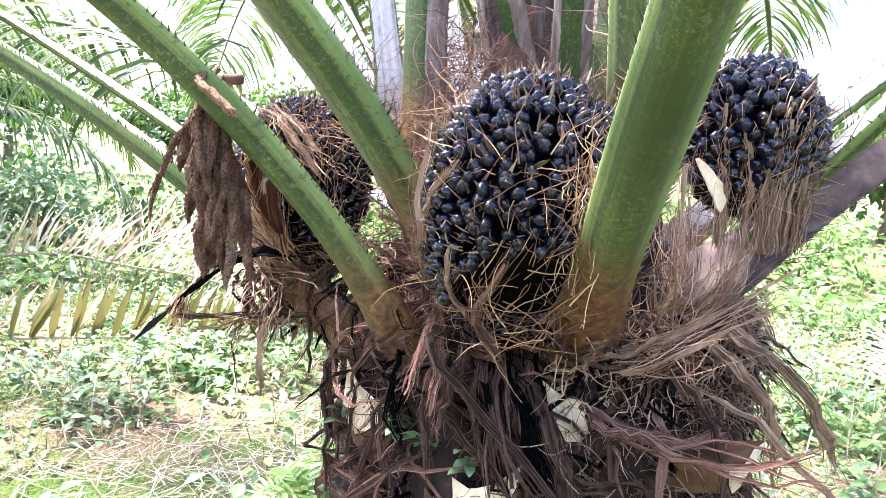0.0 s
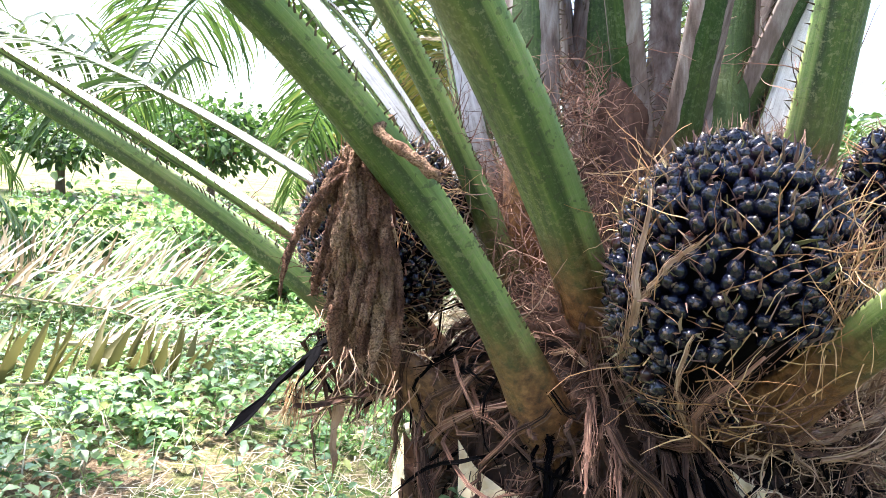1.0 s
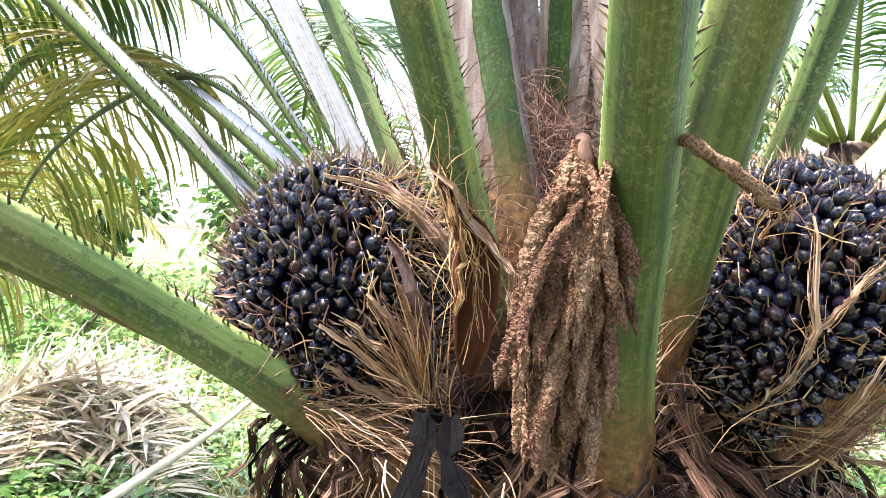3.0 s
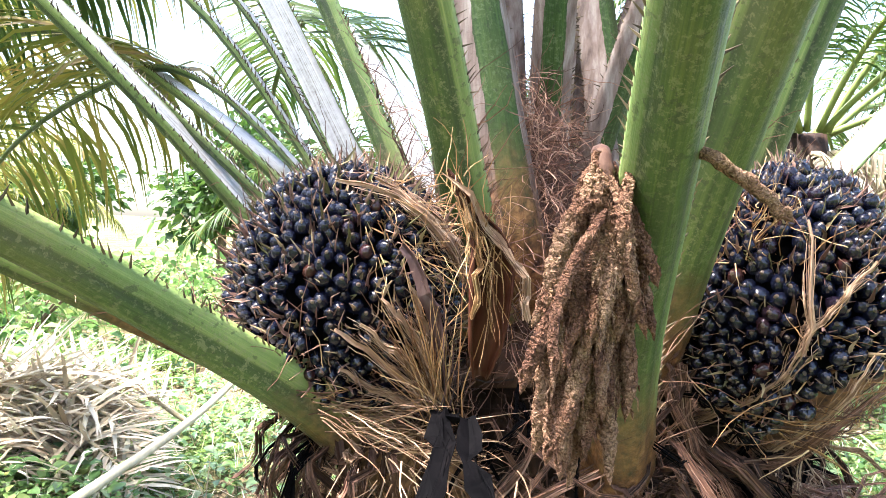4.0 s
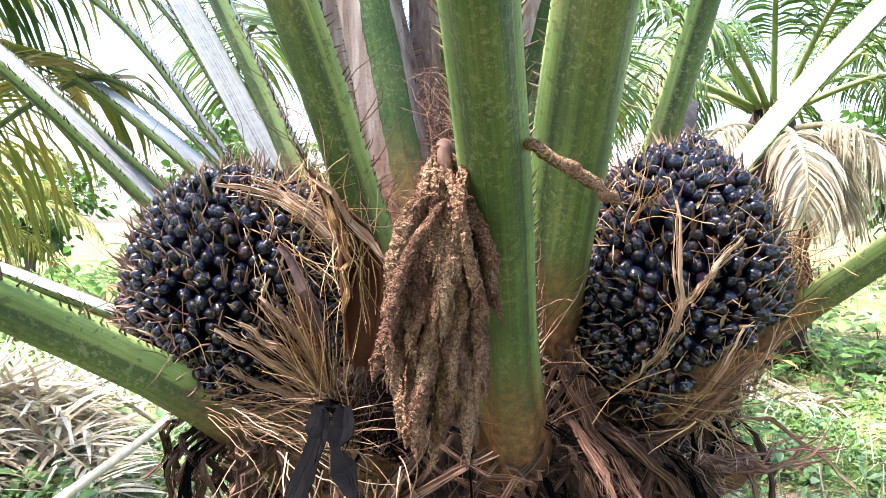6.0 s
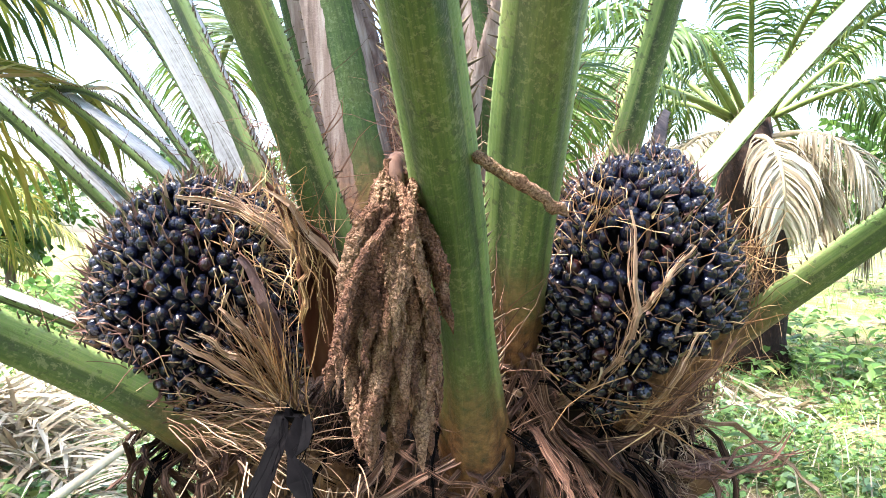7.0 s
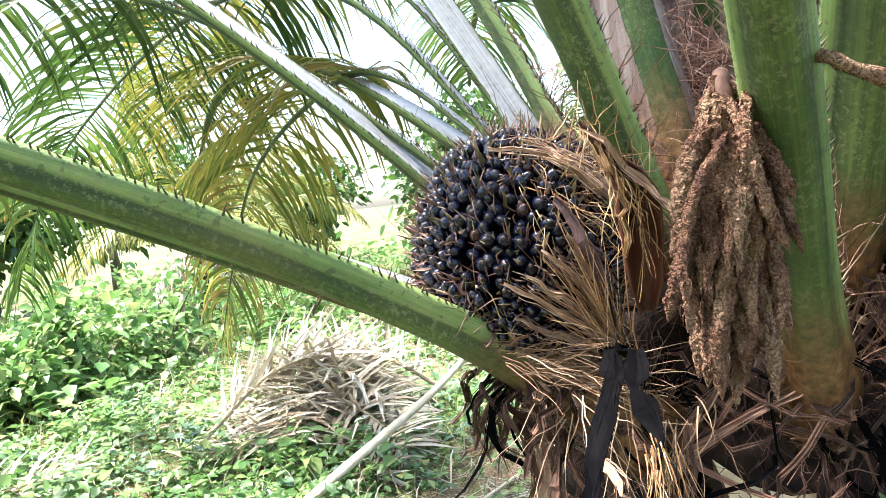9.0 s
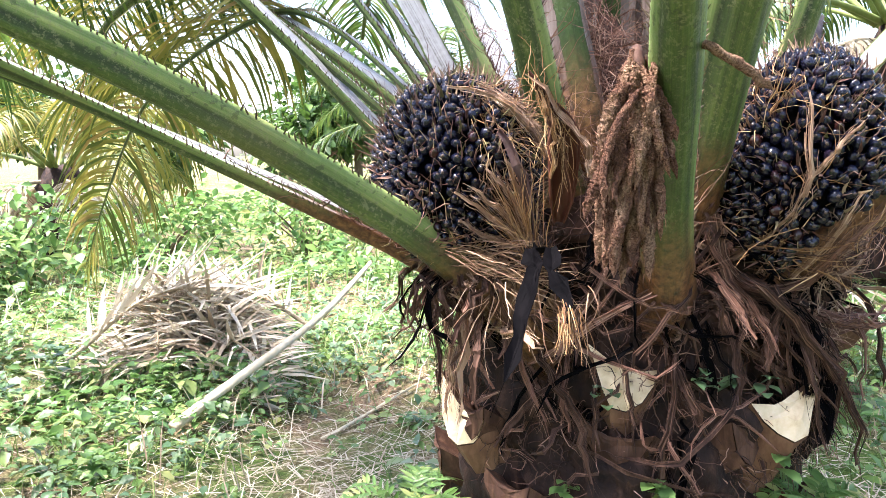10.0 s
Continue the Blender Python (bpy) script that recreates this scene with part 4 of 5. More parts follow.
blade(g, bezier([(0.346, -0.595, 1.64), (0.360, -0.615, 1.61), (0.375, -0.625, 1.58), (0.392, -0.620, 1.545)], 8), np.array([0.003, 0.009, 0.013, 0.014, 0.018, 0.013, 0.015, 0.003]), (0.35, -1, 0.3), 0.45, 0.004)
part("split_wood", g.mesh("split_wood", MAT["cut"], False), palm, "white torn flake of leaf base")

# ---------- fruit bunches ----------
def fruit_mesh(seed):
    r = np.random.default_rng(seed)
    prof = [(0.0, 0.10), (0.10, 0.55), (0.32, 0.92), (0.55, 1.0), (0.75, 0.86), (0.90, 0.52), (0.965, 0.22), (1.03, 0.10)]
    sides = 9
    v, a = [], []
    squash = r.uniform(0.82, 1.0)
    for z, rr in prof:
        for j in range(sides):
            t = 2 * math.pi * j / sides
            k = 1 + 0.10 * math.sin(2 * t + seed) * (1 - abs(z - 0.5))
            v.append((rr * k * math.cos(t) * 0.5, rr * k * math.sin(t) * 0.5 * squash, z * 1.12 - 0.4))
            a.append(z)
    n = len(prof)
    f = [(i * sides + j, i * sides + (j + 1) % sides, (i + 1) * sides + (j + 1) % sides, (i + 1) * sides + j) for i in range(n - 1) for j in range(sides)]
    f += [tuple(range(sides))[::-1], tuple(range((n - 1) * sides, n * sides))]
    g = Geo()
    g.add(v, f, a)
    return g.mesh("fruit", MAT["fruit"], True, True)


FRUIT = [fruit_mesh(i) for i in range(5)]


def fruit_bunch(centre, radii, out, label, size=0.035, rest_on=None):
    """rest_on: a point and the way up of the stalk that the bunch leans on."""
    c, r = np.array(centre, float), np.array(radii, float)
    out = unit(out)
    foot = c - out * r[0] * 0.9 - np.array([0, 0, r[2] * 0.5])
    bunch = thing("fruit_bunch", label, "fruit bunch", "fruit bunches on the palm", at=foot)

    def own(name, me, parent=bunch, lab="", kind=""):
        ob = part(name, me, parent, lab, kind)
        if parent is bunch:
            ob.matrix_parent_inverse = Matrix.Translation(-Vector(foot))
        return ob

    g = Geo()
    lat = np.linspace(-math.pi / 2 + 0.05, math.pi / 2 - 0.05, 14)
    tube(g, [c + (0, 0, math.sin(a) * r[2] * 0.88) for a in lat], [math.cos(a) * r[0] * 0.88 for a in lat], 20, (1, 0, 0))
    if rest_on:
        seat, up_way = np.array(rest_on[0]), unit(rest_on[1])
        low = np.minimum((g.v[0] - seat) @ up_way - 0.03, 0)
        g.v[0] = g.v[0] - low[:, None] * up_way
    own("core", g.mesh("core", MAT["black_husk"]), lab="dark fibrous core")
    area = 4 * math.pi * r[0] * (r[0] + r[2]) / 2
    total = int(area / (size * size * 0.92))
    spines, rest, spots = Geo(), Geo(), []
    look_way = unit(out + np.array([0, 0, 0.25]))
    for i in range(total):
        z = 1 - 2 * (i + 0.5) / total
        a = i * 2.399963 + rng.normal(0, 0.05)
        z = min(max(z + rng.normal(0, 0.008), -0.995), 0.995)
        q = math.sqrt(1 - z * z)
        u = np.array([q * math.cos(a), q * math.sin(a), z])
        if rest_on and (c + u * r - seat) @ up_way < 0:
            continue
        if u @ look_way > -0.55:
            spots.append((-(u @ look_way), tuple(u)))
    spots.sort()
    for i, (_, u) in enumerate(spots):
        u = np.array(u)
        p = c + u * r * rng.uniform(0.95, 1.03)
        nrm = unit(u / r)
        d = unit(nrm + np.array([0, 0, 0.25]) + rng.normal(0, 0.14, 3))
        s = size * rng.uniform(1.12, 1.42)
        turn = Vector(d).to_track_quat("Z", "Y").to_matrix().to_4x4()
        m = Matrix.Translation(p) @ turn @ Matrix.Rotation(rng.uniform(0, 6.28), 4, "Z") @ Matrix.Diagonal((s * 0.98, s * 0.98, s * 0.98, 1))
        kind = FRUIT[rng.integers(5)]
        if i < 300:
            own("fruit", kind).matrix_basis = m
        else:
            rest.add([m @ w.co for w in kind.vertices], [tuple(f.vertices) for f in kind.polygons], [w.value for w in kind.attributes["along"].data])
        # floret spines between the fruit
        for _ in range(1 + (rng.random() < 0.5)):
            b = p + np.cross(nrm, unit(rng.normal(0, 1, 3))) * size * 0.6
            up = unit(nrm * 0.9 + np.array([0, 0, 0.55]) + rng.normal(0, 0.3, 3))
            ln = rng.uniform(0.022, 0.054)
            line = [b, b + up * ln * 0.5 + rng.normal(0, 0.003, 3), b + up * ln + rng.normal(0, 0.006, 3)]
            if rng.random() < 0.45:
                blade(spines, line, np.array([1, 0.8, 0.08]) * rng.uniform(0.0028, 0.005), nrm + rng.normal(0, 0.5, 3), 0.4, 0.001)
            else:
                tube(spines, line, np.array([0.0017, 0.0014, 0.0004]), 4)
    if rest.n:
        own("rear_fruit", rest.mesh("rear_fruit", MAT["fruit"], True, True), kind="stuff")
    own("floret_fuzz", spines.mesh("floret_fuzz", MAT["floret"], False), kind="stuff")
    return bunch, own, c, r, out


def on_bunch(c, r, u, k=1.05):
    return c + unit(u) * r * k


def cup(own, c, r, out, n=420, low=-0.95, high=-0.35, mat="fibre"):
    """Tan fibres that cradle the underside and the flanks."""
    g = Geo()
    for _ in range(n):
        a = rng.uniform(-2.0, 2.0)
        base = math.atan2(out[1], out[0]) + a
        z = rng.uniform(low, high) if rng.random() < 0.75 else rng.uniform(-0.4, 0.55)
        if z > -0.62 and abs(a) < 1.3:
            continue
        q = math.sqrt(1 - z * z)
        u = np.array([q * math.cos(base), q * math.sin(base), z])
        p = on_bunch(c, r, u, rng.uniform(1.0, 1.1))
        t = np.cross(u, (0, 0, 1))
        strand(g, p, t * rng.choice((-1, 1)) * rng.uniform(0.3, 1) + np.array([0, 0, rng.uniform(-0.1, 0.7)]) + u * rng.uniform(-0.05, 0.15), rng.uniform(0.05, 0.16), 0.0, 0.17, rng.uniform(0.0008, 0.0018), 7)
    own("nest_lining", g.mesh("nest_lining", MAT[mat], False), kind="stuff")


def bowl(own, c, r, out, n, mat="fibre"):
    """Curved fibres that run round beneath the fruit like a nest."""
    g = Geo()
    base = math.atan2(out[1], out[0])
    for _ in range(n):
        z = rng.uniform(-1.0, -0.62)
        q = math.sqrt(max(1 - z * z, 0.12))
        mid = base + rng.normal(0, 0.7)
        half = rng.uniform(0.4, 1.1)
        th = mid + np.linspace(-half, half, 12)
        lift = 0.05 * (np.linspace(-1, 1, 12) ** 2) * rng.uniform(0.3, 1.4)
        k = rng.uniform(1.05, 1.22)
        pts = np.stack([c[0] + r[0] * q * k * np.cos(th), c[1] + r[1] * q * k * np.sin(th), c[2] + r[2] * z * 1.04 + lift], 1)
        pts += np.cumsum(rng.normal(0, 0.0025, (12, 3)), axis=0)
        tube(g, pts, rng.uniform(0.0008, 0.0019) * np.linspace(1, 0.5, 12), 3)
    own("nest_lining", g.mesh("nest_lining", MAT[mat], False), kind="stuff")


def strips(own, lines, width, mat="bract", lab="dry tan bract fibres", count=16):
    for line in lines:
        g = Geo()
        pts = bezier(line, 14)
        pts[1:] += rng.normal(0, 0.002, (13, 3))
        w = width * (0.25 + 0.35 * np.sin(math.pi * np.linspace(0.12, 1, 14)))
        blade(g, pts, w, outward(pts[0]) + rng.normal(0, 0.4, 3), 0.7, 0.0015)
        leaf = own("bract", g.mesh("bract", MAT[mat], False), lab=lab)
        g = Geo()
        bundle(g, pts, count, width * 0.75, 0.0011)
        fringe = own("bract_fringe", g.mesh("bract_fringe", MAT[mat], False), kind="stuff")
        fringe.parent = leaf
        fringe.matrix_parent_inverse = Matrix.Identity(4)


# the bunch beside the spathe
_, own, c, r, out = fruit_bunch((-0.448, 0.108, 1.505), (0.192, 0.192, 0.217), (-0.8, -0.45, 0), "ripe bunch of glossy black palm fruit with dry bracts", 0.0215)
cup(own, c, r, out, 260)
bowl(own, c, r, out, 40, "fibre_red")
FORK = (-0.47, -0.115, 1.335)
strips(own, [[FORK, (-0.485, -0.125, 1.433), (-0.517, -0.115, 1.524), (-0.537, -0.075, 1.60)]], 0.024, "purple_bract", "dark purple-brown bract", 6)
strips(own, [[FORK, (-0.539, -0.085, 1.421), (-0.602, -0.050, 1.478)], [FORK, (-0.542, -0.075, 1.401), (-0.625, -0.020, 1.469)], [FORK, (-0.525, -0.10, 1.449), (-0.581, -0.07, 1.519)],
             [FORK, (-0.525, -0.06, 1.358), (-0.609, -0.012, 1.406)], [FORK, (-0.492, -0.105, 1.446), (-0.538, -0.09, 1.535)], [FORK, (-0.50, -0.11, 1.42), (-0.56, -0.085, 1.50)]], 0.009, "bract")
strips(own, [[(-0.400, -0.11, 1.545), (-0.47, -0.085, 1.632), (-0.521, -0.035, 1.680), (-0.575, 0.036, 1.698)], [(-0.405, -0.095, 1.598), (-0.466, -0.062, 1.662), (-0.525, -0.010, 1.700)]], 0.010, "bract", count=26)
g = Geo()
for _ in range(75):
    o = np.array(FORK) + rng.normal(0, 0.014, 3)
    tgt = c + unit(np.array([rng.uniform(-0.95, -0.15), -0.75, rng.uniform(-0.45, 0.42)])) * r * 1.10
    strand(g, o, tgt - o + np.array([0, -0.05, 0]), np.linalg.norm(tgt - o) * rng.uniform(0.6, 1.05), -0.01, 0.07, rng.uniform(0.0009, 0.0018), 8)
for _ in range(170):
    u = unit(np.array([rng.uniform(-0.4, 0.35), rng.uniform(-0.9, -0.3), rng.uniform(0.2, 0.8)]))
    p = on_bunch(c, r, u, 1.06)
    strand(g, p, (0.5, -0.25, -0.5) + rng.normal(0, 0.4, 3), rng.uniform(0.06, 0.16), 0.02, 0.2, rng.uniform(0.0008, 0.0016), 7)
own("bract_fringe", g.mesh("bract_fringe", MAT["fibre"], False), kind="stuff")


# the bunch between the two front stalks
_, own, c, r, out = fruit_bunch((0.04, -0.55, 1.512), (0.190, 0.190, 0.250), (-0.55, -0.8, 0), "large ripe bunch of glossy black palm fruit held in fibres", 0.0250, ((0.162, -0.628, 1.358), (0.06, 0.66, 0.75)))
cup(own, c, r, out, 150)
bowl(own, c, r, out, 8)
bowl(own, c, r, out, 14, "fibre_red")
strips(own, [[(-0.015, -0.489, 1.255), (-0.144, -0.578, 1.40), (-0.166, -0.610, 1.492), (-0.170, -0.608, 1.568), (-0.153, -0.598, 1.67)],
             [(-0.034, -0.421, 1.29), (-0.136, -0.542, 1.374), (-0.162, -0.593, 1.452), (-0.168, -0.610, 1.51)]], 0.010)
strips(own, [[(-0.163, -0.612, 1.492), (-0.150, -0.655, 1.55), (-0.113, -0.692, 1.607)], [(0.0, -0.55, 1.25), (-0.10, -0.65, 1.36), (-0.12, -0.70, 1.46)]], 0.006)
g = Geo()
for _ in range(60):
    a = rng.uniform(-0.9, 1.0)
    u = unit(np.array([-0.55 * math.cos(a) + 0.8 * math.sin(a), -0.8 * math.cos(a) - 0.55 * math.sin(a), rng.uniform(-0.7, 0.5)]))
    p = on_bunch(c, r, u, 1.06)
    strand(g, p, rng.normal(0, 0.6, 3) + np.array([0.2, -0.2, 0.5]), rng.uniform(0.06, 0.18), 0.02, 0.16, rng.uniform(0.0008, 0.0016), 8)
# pale tuft on its far flank
for _ in range(110):
    p = np.array((0.095, -0.745, 1.56)) + rng.normal(0, 1, 3) * (0.018, 0.018, 0.05)
    strand(g, p, (-0.1, -0.1, rng.choice((-0.7, 0.8))) + rng.normal(0, 0.35, 3), rng.uniform(0.05, 0.13), 0.02, 0.18, rng.uniform(0.0009, 0.0016), 8)
for _ in range(75):
    p = on_bunch(c, r, unit(np.array([-0.8, 0.25, rng.uniform(0.3, 0.9)])), 1.03) + rng.normal(0, 0.02, 3)
    strand(g, p, (-0.2, -0.1, 0.4) + rng.normal(0, 0.5, 3), rng.uniform(0.05, 0.15), 0.02, 0.2, 0.0013, 7)
own("bract_fringe", g.mesh("bract_fringe", MAT["fibre"], False), kind="stuff")

strips(own, [[(-0.105, -0.40, 1.40), (-0.06, -0.41, 1.28), (-0.037, -0.468, 1.222), (0.0, -0.565, 1.235), (-0.06, -0.66, 1.33), (-0.03, -0.75, 1.44)]], 0.009, "fibre_red", "tan band of sheath fibres", 70)
strips(own, [[(-0.12, -0.38, 1.36), (-0.10, -0.44, 1.24), (-0.10, -0.50, 1.18), (-0.12, -0.55, 1.10)], [(-0.10, -0.36, 1.30), (-0.14, -0.46, 1.20), (-0.17, -0.52, 1.13)]], 0.010, "fibre_red", "tan band of sheath fibres", 26)

# the smaller, half-covered bunch round the side
_, own, c, r, out = fruit_bunch((0.52, -0.45, 1.69), (0.125, 0.125, 0.15), (0.2, -0.95, 0), "smaller reddish-black fruit bunch half covered by dry bracts", 0.028)
cup(own, c, r, out, 380)
lines = []
for i in range(17):
    a = rng.uniform(-1.1, 1.1)
    b = np.array([0.2 * math.cos(a) + 0.95 * math.sin(a), -0.95 * math.cos(a) + 0.2 * math.sin(a), 0])
    lines.append([c + b * r * 0.9 - (0, 0, 0.22), c + unit(b + np.array([0, 0, -0.6])) * r * 1.1, c + unit(b + np.array([rng.normal(0, 0.15), 0, rng.uniform(-0.1, 0.5)])) * r * 1.16])
strips(own, lines, 0.013)

# ---------- withered male flowers ----------
flowers = thing("flower_cluster", "withered brown male flower cluster hanging from a leaf stalk", "flower cluster", at=(-0.60, -0.42, 1.72))


def hang(name, me, lab=""):
    ob = part(name, me, flowers, lab)
    ob.matrix_parent_inverse = Matrix.Translation((0.60, 0.42, -1.72))
    return ob


g = Geo()
rach = bezier([(-0.535, -0.38, 1.738), (-0.585, -0.405, 1.726), (-0.592, -0.418, 1.665), (-0.555, -0.412, 1.57), (-0.52, -0.402, 1.465)], 16)
tube(g, rach, np.linspace(0.011, 0.010, 16), 8)
hang("flower_stalk", g.mesh("flower_stalk", MAT["husk"]), "dark woody stalk")


def spikelet(start, way, length, radius, droop=0.35):
    k, sides = 64, 14
    pts, p, d = [np.asarray(start, float)], np.asarray(start, float), unit(way)
    for i in range(k - 1):
        d = unit(d + np.array([0, 0, -droop * 0.12]) + rng.normal(0, 0.04, 3))
        p = p + d * length / (k - 1)
        pts.append(p)
    u = np.linspace(0, 1, k)
    rad = radius * np.interp(u, [0, 0.08, 0.2, 0.75, 0.92, 1.0], [0.45, 0.7, 1.0, 0.92, 0.55, 0.06])
    g = Geo()
    tube(g, pts, rad, sides, (0.3, -0.8, 0.2))
    v = g.v[0]
    ctr = np.repeat(np.array(pts), sides, axis=0)
    rel = v - ctr
    knob = np.array([0.8 * noise.noise(Vector(q) * 60) + noise.noise(Vector(q) * 170) + 0.8 * noise.noise(Vector(q) * 340) for q in v])
    g.v[0] = ctr + rel * (1 + 0.36 * knob)[:, None]
    # loose scales
    for _ in range(16):
        j = rng.integers(4, k - 4)
        o = unit(rng.normal(0, 1, 3))
        q = pts[j] + o * rad[j] * 0.8
        blade(g, [q, q + o * 0.005 - (0, 0, 0.004), q + o * 0.007 - (0, 0, rng.uniform(0.008, 0.02))], np.array([0.003, 0.003, 0.0005]), o, 0.3, 0.0008)
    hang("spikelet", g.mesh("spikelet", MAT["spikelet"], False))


side_axis, front = unit(np.array([0.56, -0.83, 0])), unit(np.array([-0.83, -0.56, 0]))
for i in range(54):
    u = rng.random() ** 0.8
    j = 3 + int(u * 12)
    lat = min(max(rng.normal(-0.05, 0.62), -1.3), 0.75) * (0.42 + 0.75 * u)
    d = side_axis * lat + front * rng.uniform(-0.5, 0.75) + np.array([0, 0, -0.95 + rng.normal(0, 0.2)])
    spikelet(rach[j] + rng.normal(0, 0.010, 3), d, rng.uniform(0.12, 0.27) * (1.05 - 0.15 * u), rng.uniform(0.0070, 0.0118), rng.uniform(0.25, 0.45))
for i in range(16):
    spikelet(rach[8 + i % 7] + rng.normal(0, 0.012, 3), side_axis * rng.uniform(-1.9, -0.5) + front * rng.uniform(-0.1, 0.5) + np.array([0, 0, -0.8]), rng.uniform(0.15, 0.23), rng.uniform(0.0105, 0.0135), 0.4)
for i in range(10):
    spikelet(rach[3 + i % 3] + rng.normal(0, 0.008, 3), side_axis * rng.normal(0.0, 0.18) + front * 0.4 + np.array([0, 0, -1]), rng.uniform(0.10, 0.18), rng.uniform(0.006, 0.009), 0.4)
# a stray twig of the same kind between the stalks
twig = thing("flower_twig", "stray knobbly brown flower twig caught between leaf stalks", "flower twig", at=(-0.56, -0.50, 1.70))
g = Geo()
pts = bezier([(-0.56, -0.49, 1.745), (-0.583, -0.537, 1.722), (-0.55, -0.575, 1.695), (-0.512, -0.602, 1.668), (-0.495, -0.615, 1.655)], 26)
tube(g, pts, 0.0085 * np.interp(np.linspace(0, 1, 26), [0, 0.2, 0.8, 1], [0.8, 1, 0.9, 0.1]), 10)
ctr = np.repeat(pts, 10, axis=0)
g.v[0] = ctr + (g.v[0] - ctr) * (1 + 0.7 * np.array([noise.noise(Vector(q) * 90) + 0.6 * noise.noise(Vector(q) * 240) for q in g.v[0]]))[:, None]
ob = part("spikelet", g.mesh("spikelet", MAT["spikelet"]), twig)
ob.matrix_parent_inverse = Matrix.Translation((0.56, 0.50, -1.70))

# ---------- plants and litter round the palm ----------
def mesh_from_arrays(name, v, tris, mat):
    """A mesh from point and triangle arrays."""
    me = bpy.data.meshes.new(name)
    me.vertices.add(len(v))
    me.vertices.foreach_set("co", np.ascontiguousarray(v, np.float32).ravel())
    m = len(tris)
    me.loops.add(m * 3)
    me.loops.foreach_set("vertex_index", np.ascontiguousarray(tris, np.int32).ravel())
    me.polygons.add(m)
    me.polygons.foreach_set("loop_start", np.arange(0, m * 3, 3, dtype=np.int32))
    me.materials.append(mat)
    me.update(calc_edges=True)
    return me


def leaf_cloud(base, way, up, length, width, fold=0.25):
    """Folded pointed leaves: base, way and up are arrays of vectors."""
    way = way / np.linalg.norm(way, axis=1)[:, None]
    side = np.cross(way, up)
    side /= np.linalg.norm(side, axis=1)[:, None] + 1e-9
    nor = np.cross(side, way)
    L, W = length[:, None], width[:, None]
    droop = np.array([0, 0, -1.0])
    p0 = base
    p1 = base + way * L * 0.42 + side * W + nor * W * fold
    p2 = base + way * L * 0.42 - side * W + nor * W * fold
    p3 = base + way * L * 0.8 + side * W * 0.6 + droop * L * 0.08 + nor * W * fold * 0.6
    p4 = base + way * L * 0.8 - side * W * 0.6 + droop * L * 0.08 + nor * W * fold * 0.6
    p5 = base + way * L * 0.5 + droop * L * 0.02
    p6 = base + way * L + droop * L * 0.2
    v = np.stack([p0, p1, p2, p3, p4, p5, p6], 1)
    t = np.array([(0, 1, 5), (0, 5, 2), (1, 3, 5), (2, 5, 4), (3, 6, 5), (5, 6, 4)])
    n = len(base)
    return v.reshape(-1, 3), (t[None] + 7 * np.arange(n)[:, None, None]).reshape(-1, 3)


def blade_cloud(base, way, length, width, droop):
    """Bent grass blades."""
    n = len(base)
    way = way / np.linalg.norm(way, axis=1)[:, None]
    flat = np.cross(way, np.stack([np.zeros(n), np.zeros(n), np.ones(n)], 1) + 0.01)
    flat /= np.linalg.norm(flat, axis=1)[:, None] + 1e-9
    lean = way * (1, 1, 0)
    L, W, D = length[:, None], width[:, None], droop[:, None]
    mid = base + way * L * 0.55
    tip = base + way * L * 0.9 + lean * L * D + np.array([0, 0, -1.0]) * L * D * 0.6
    v = np.stack([base + flat * W, base - flat * W, mid + flat * W * 0.8, mid - flat * W * 0.8, tip], 1)
    t = np.array([(0, 1, 2), (1, 3, 2), (2, 3, 4)])
    return v.reshape(-1, 3), (t[None] + 5 * np.arange(n)[:, None, None]).reshape(-1, 3)


def scatter(n, r0, r1, power=0.6):
    a = rng.uniform(0, 2 * math.pi, n)
    r = r0 + (r1 - r0) * rng.random(n) ** (1 / power)
    return 0.2 + r * np.cos(a), r * np.sin(a), r


def lush(x, y):
    """How thickly weeds grow: bare paths by the palm, thick further out."""
    r = np.hypot(x - 0.2, y)
    wav = np.sin(x * 1.3 + 2) * np.cos(y * 1.1 - 1) * 0.5 + np.sin(x * 3.1 - y * 2.3) * 0.25
    return np.clip((r - 2.0) / 1.5 + 0.5 * wav, 0.05, 1)


def stuff(name, v, t, mat, label, category):
    return tagged(new(name, mesh_from_arrays(name, v, t, mat)), label, category, "", "stuff")


# low broad-leaved weeds in clumps
def weeds(n, r0, r1, high, leaf, mat, name, label, power=0.55):
    x, y, r = scatter(n, r0, r1, power)
    keep = rng.random(n) < lush(x, y)
    x, y, r = x[keep], y[keep], r[keep]
    per = 9
    cx, cy = np.repeat(x, per), np.repeat(y, per)
    hgt = np.repeat(rng.uniform(0.25, 1.0, len(x)) * high, per) * rng.uniform(0.15, 1, len(cx))
    a = rng.uniform(0, 6.283, len(cx))
    off = rng.uniform(0.0, 0.09, len(cx))
    bx, by = cx + np.cos(a) * off, cy + np.sin(a) * off
    base = np.stack([bx, by, ground_height(bx, by) + hgt], 1)
    way = np.stack([np.cos(a), np.sin(a), rng.normal(0.25, 0.4, len(cx))], 1)
    up = np.stack([rng.normal(0, 0.3, len(cx)), rng.normal(0, 0.3, len(cx)), np.ones(len(cx))], 1)
    ln = leaf * rng.uniform(0.6, 1.4, len(cx))
    v, t = leaf_cloud(base, way, up, ln, ln * rng.uniform(0.22, 0.36, len(cx)))
    stuff(name, v, t, MAT[mat], label, "weeds")


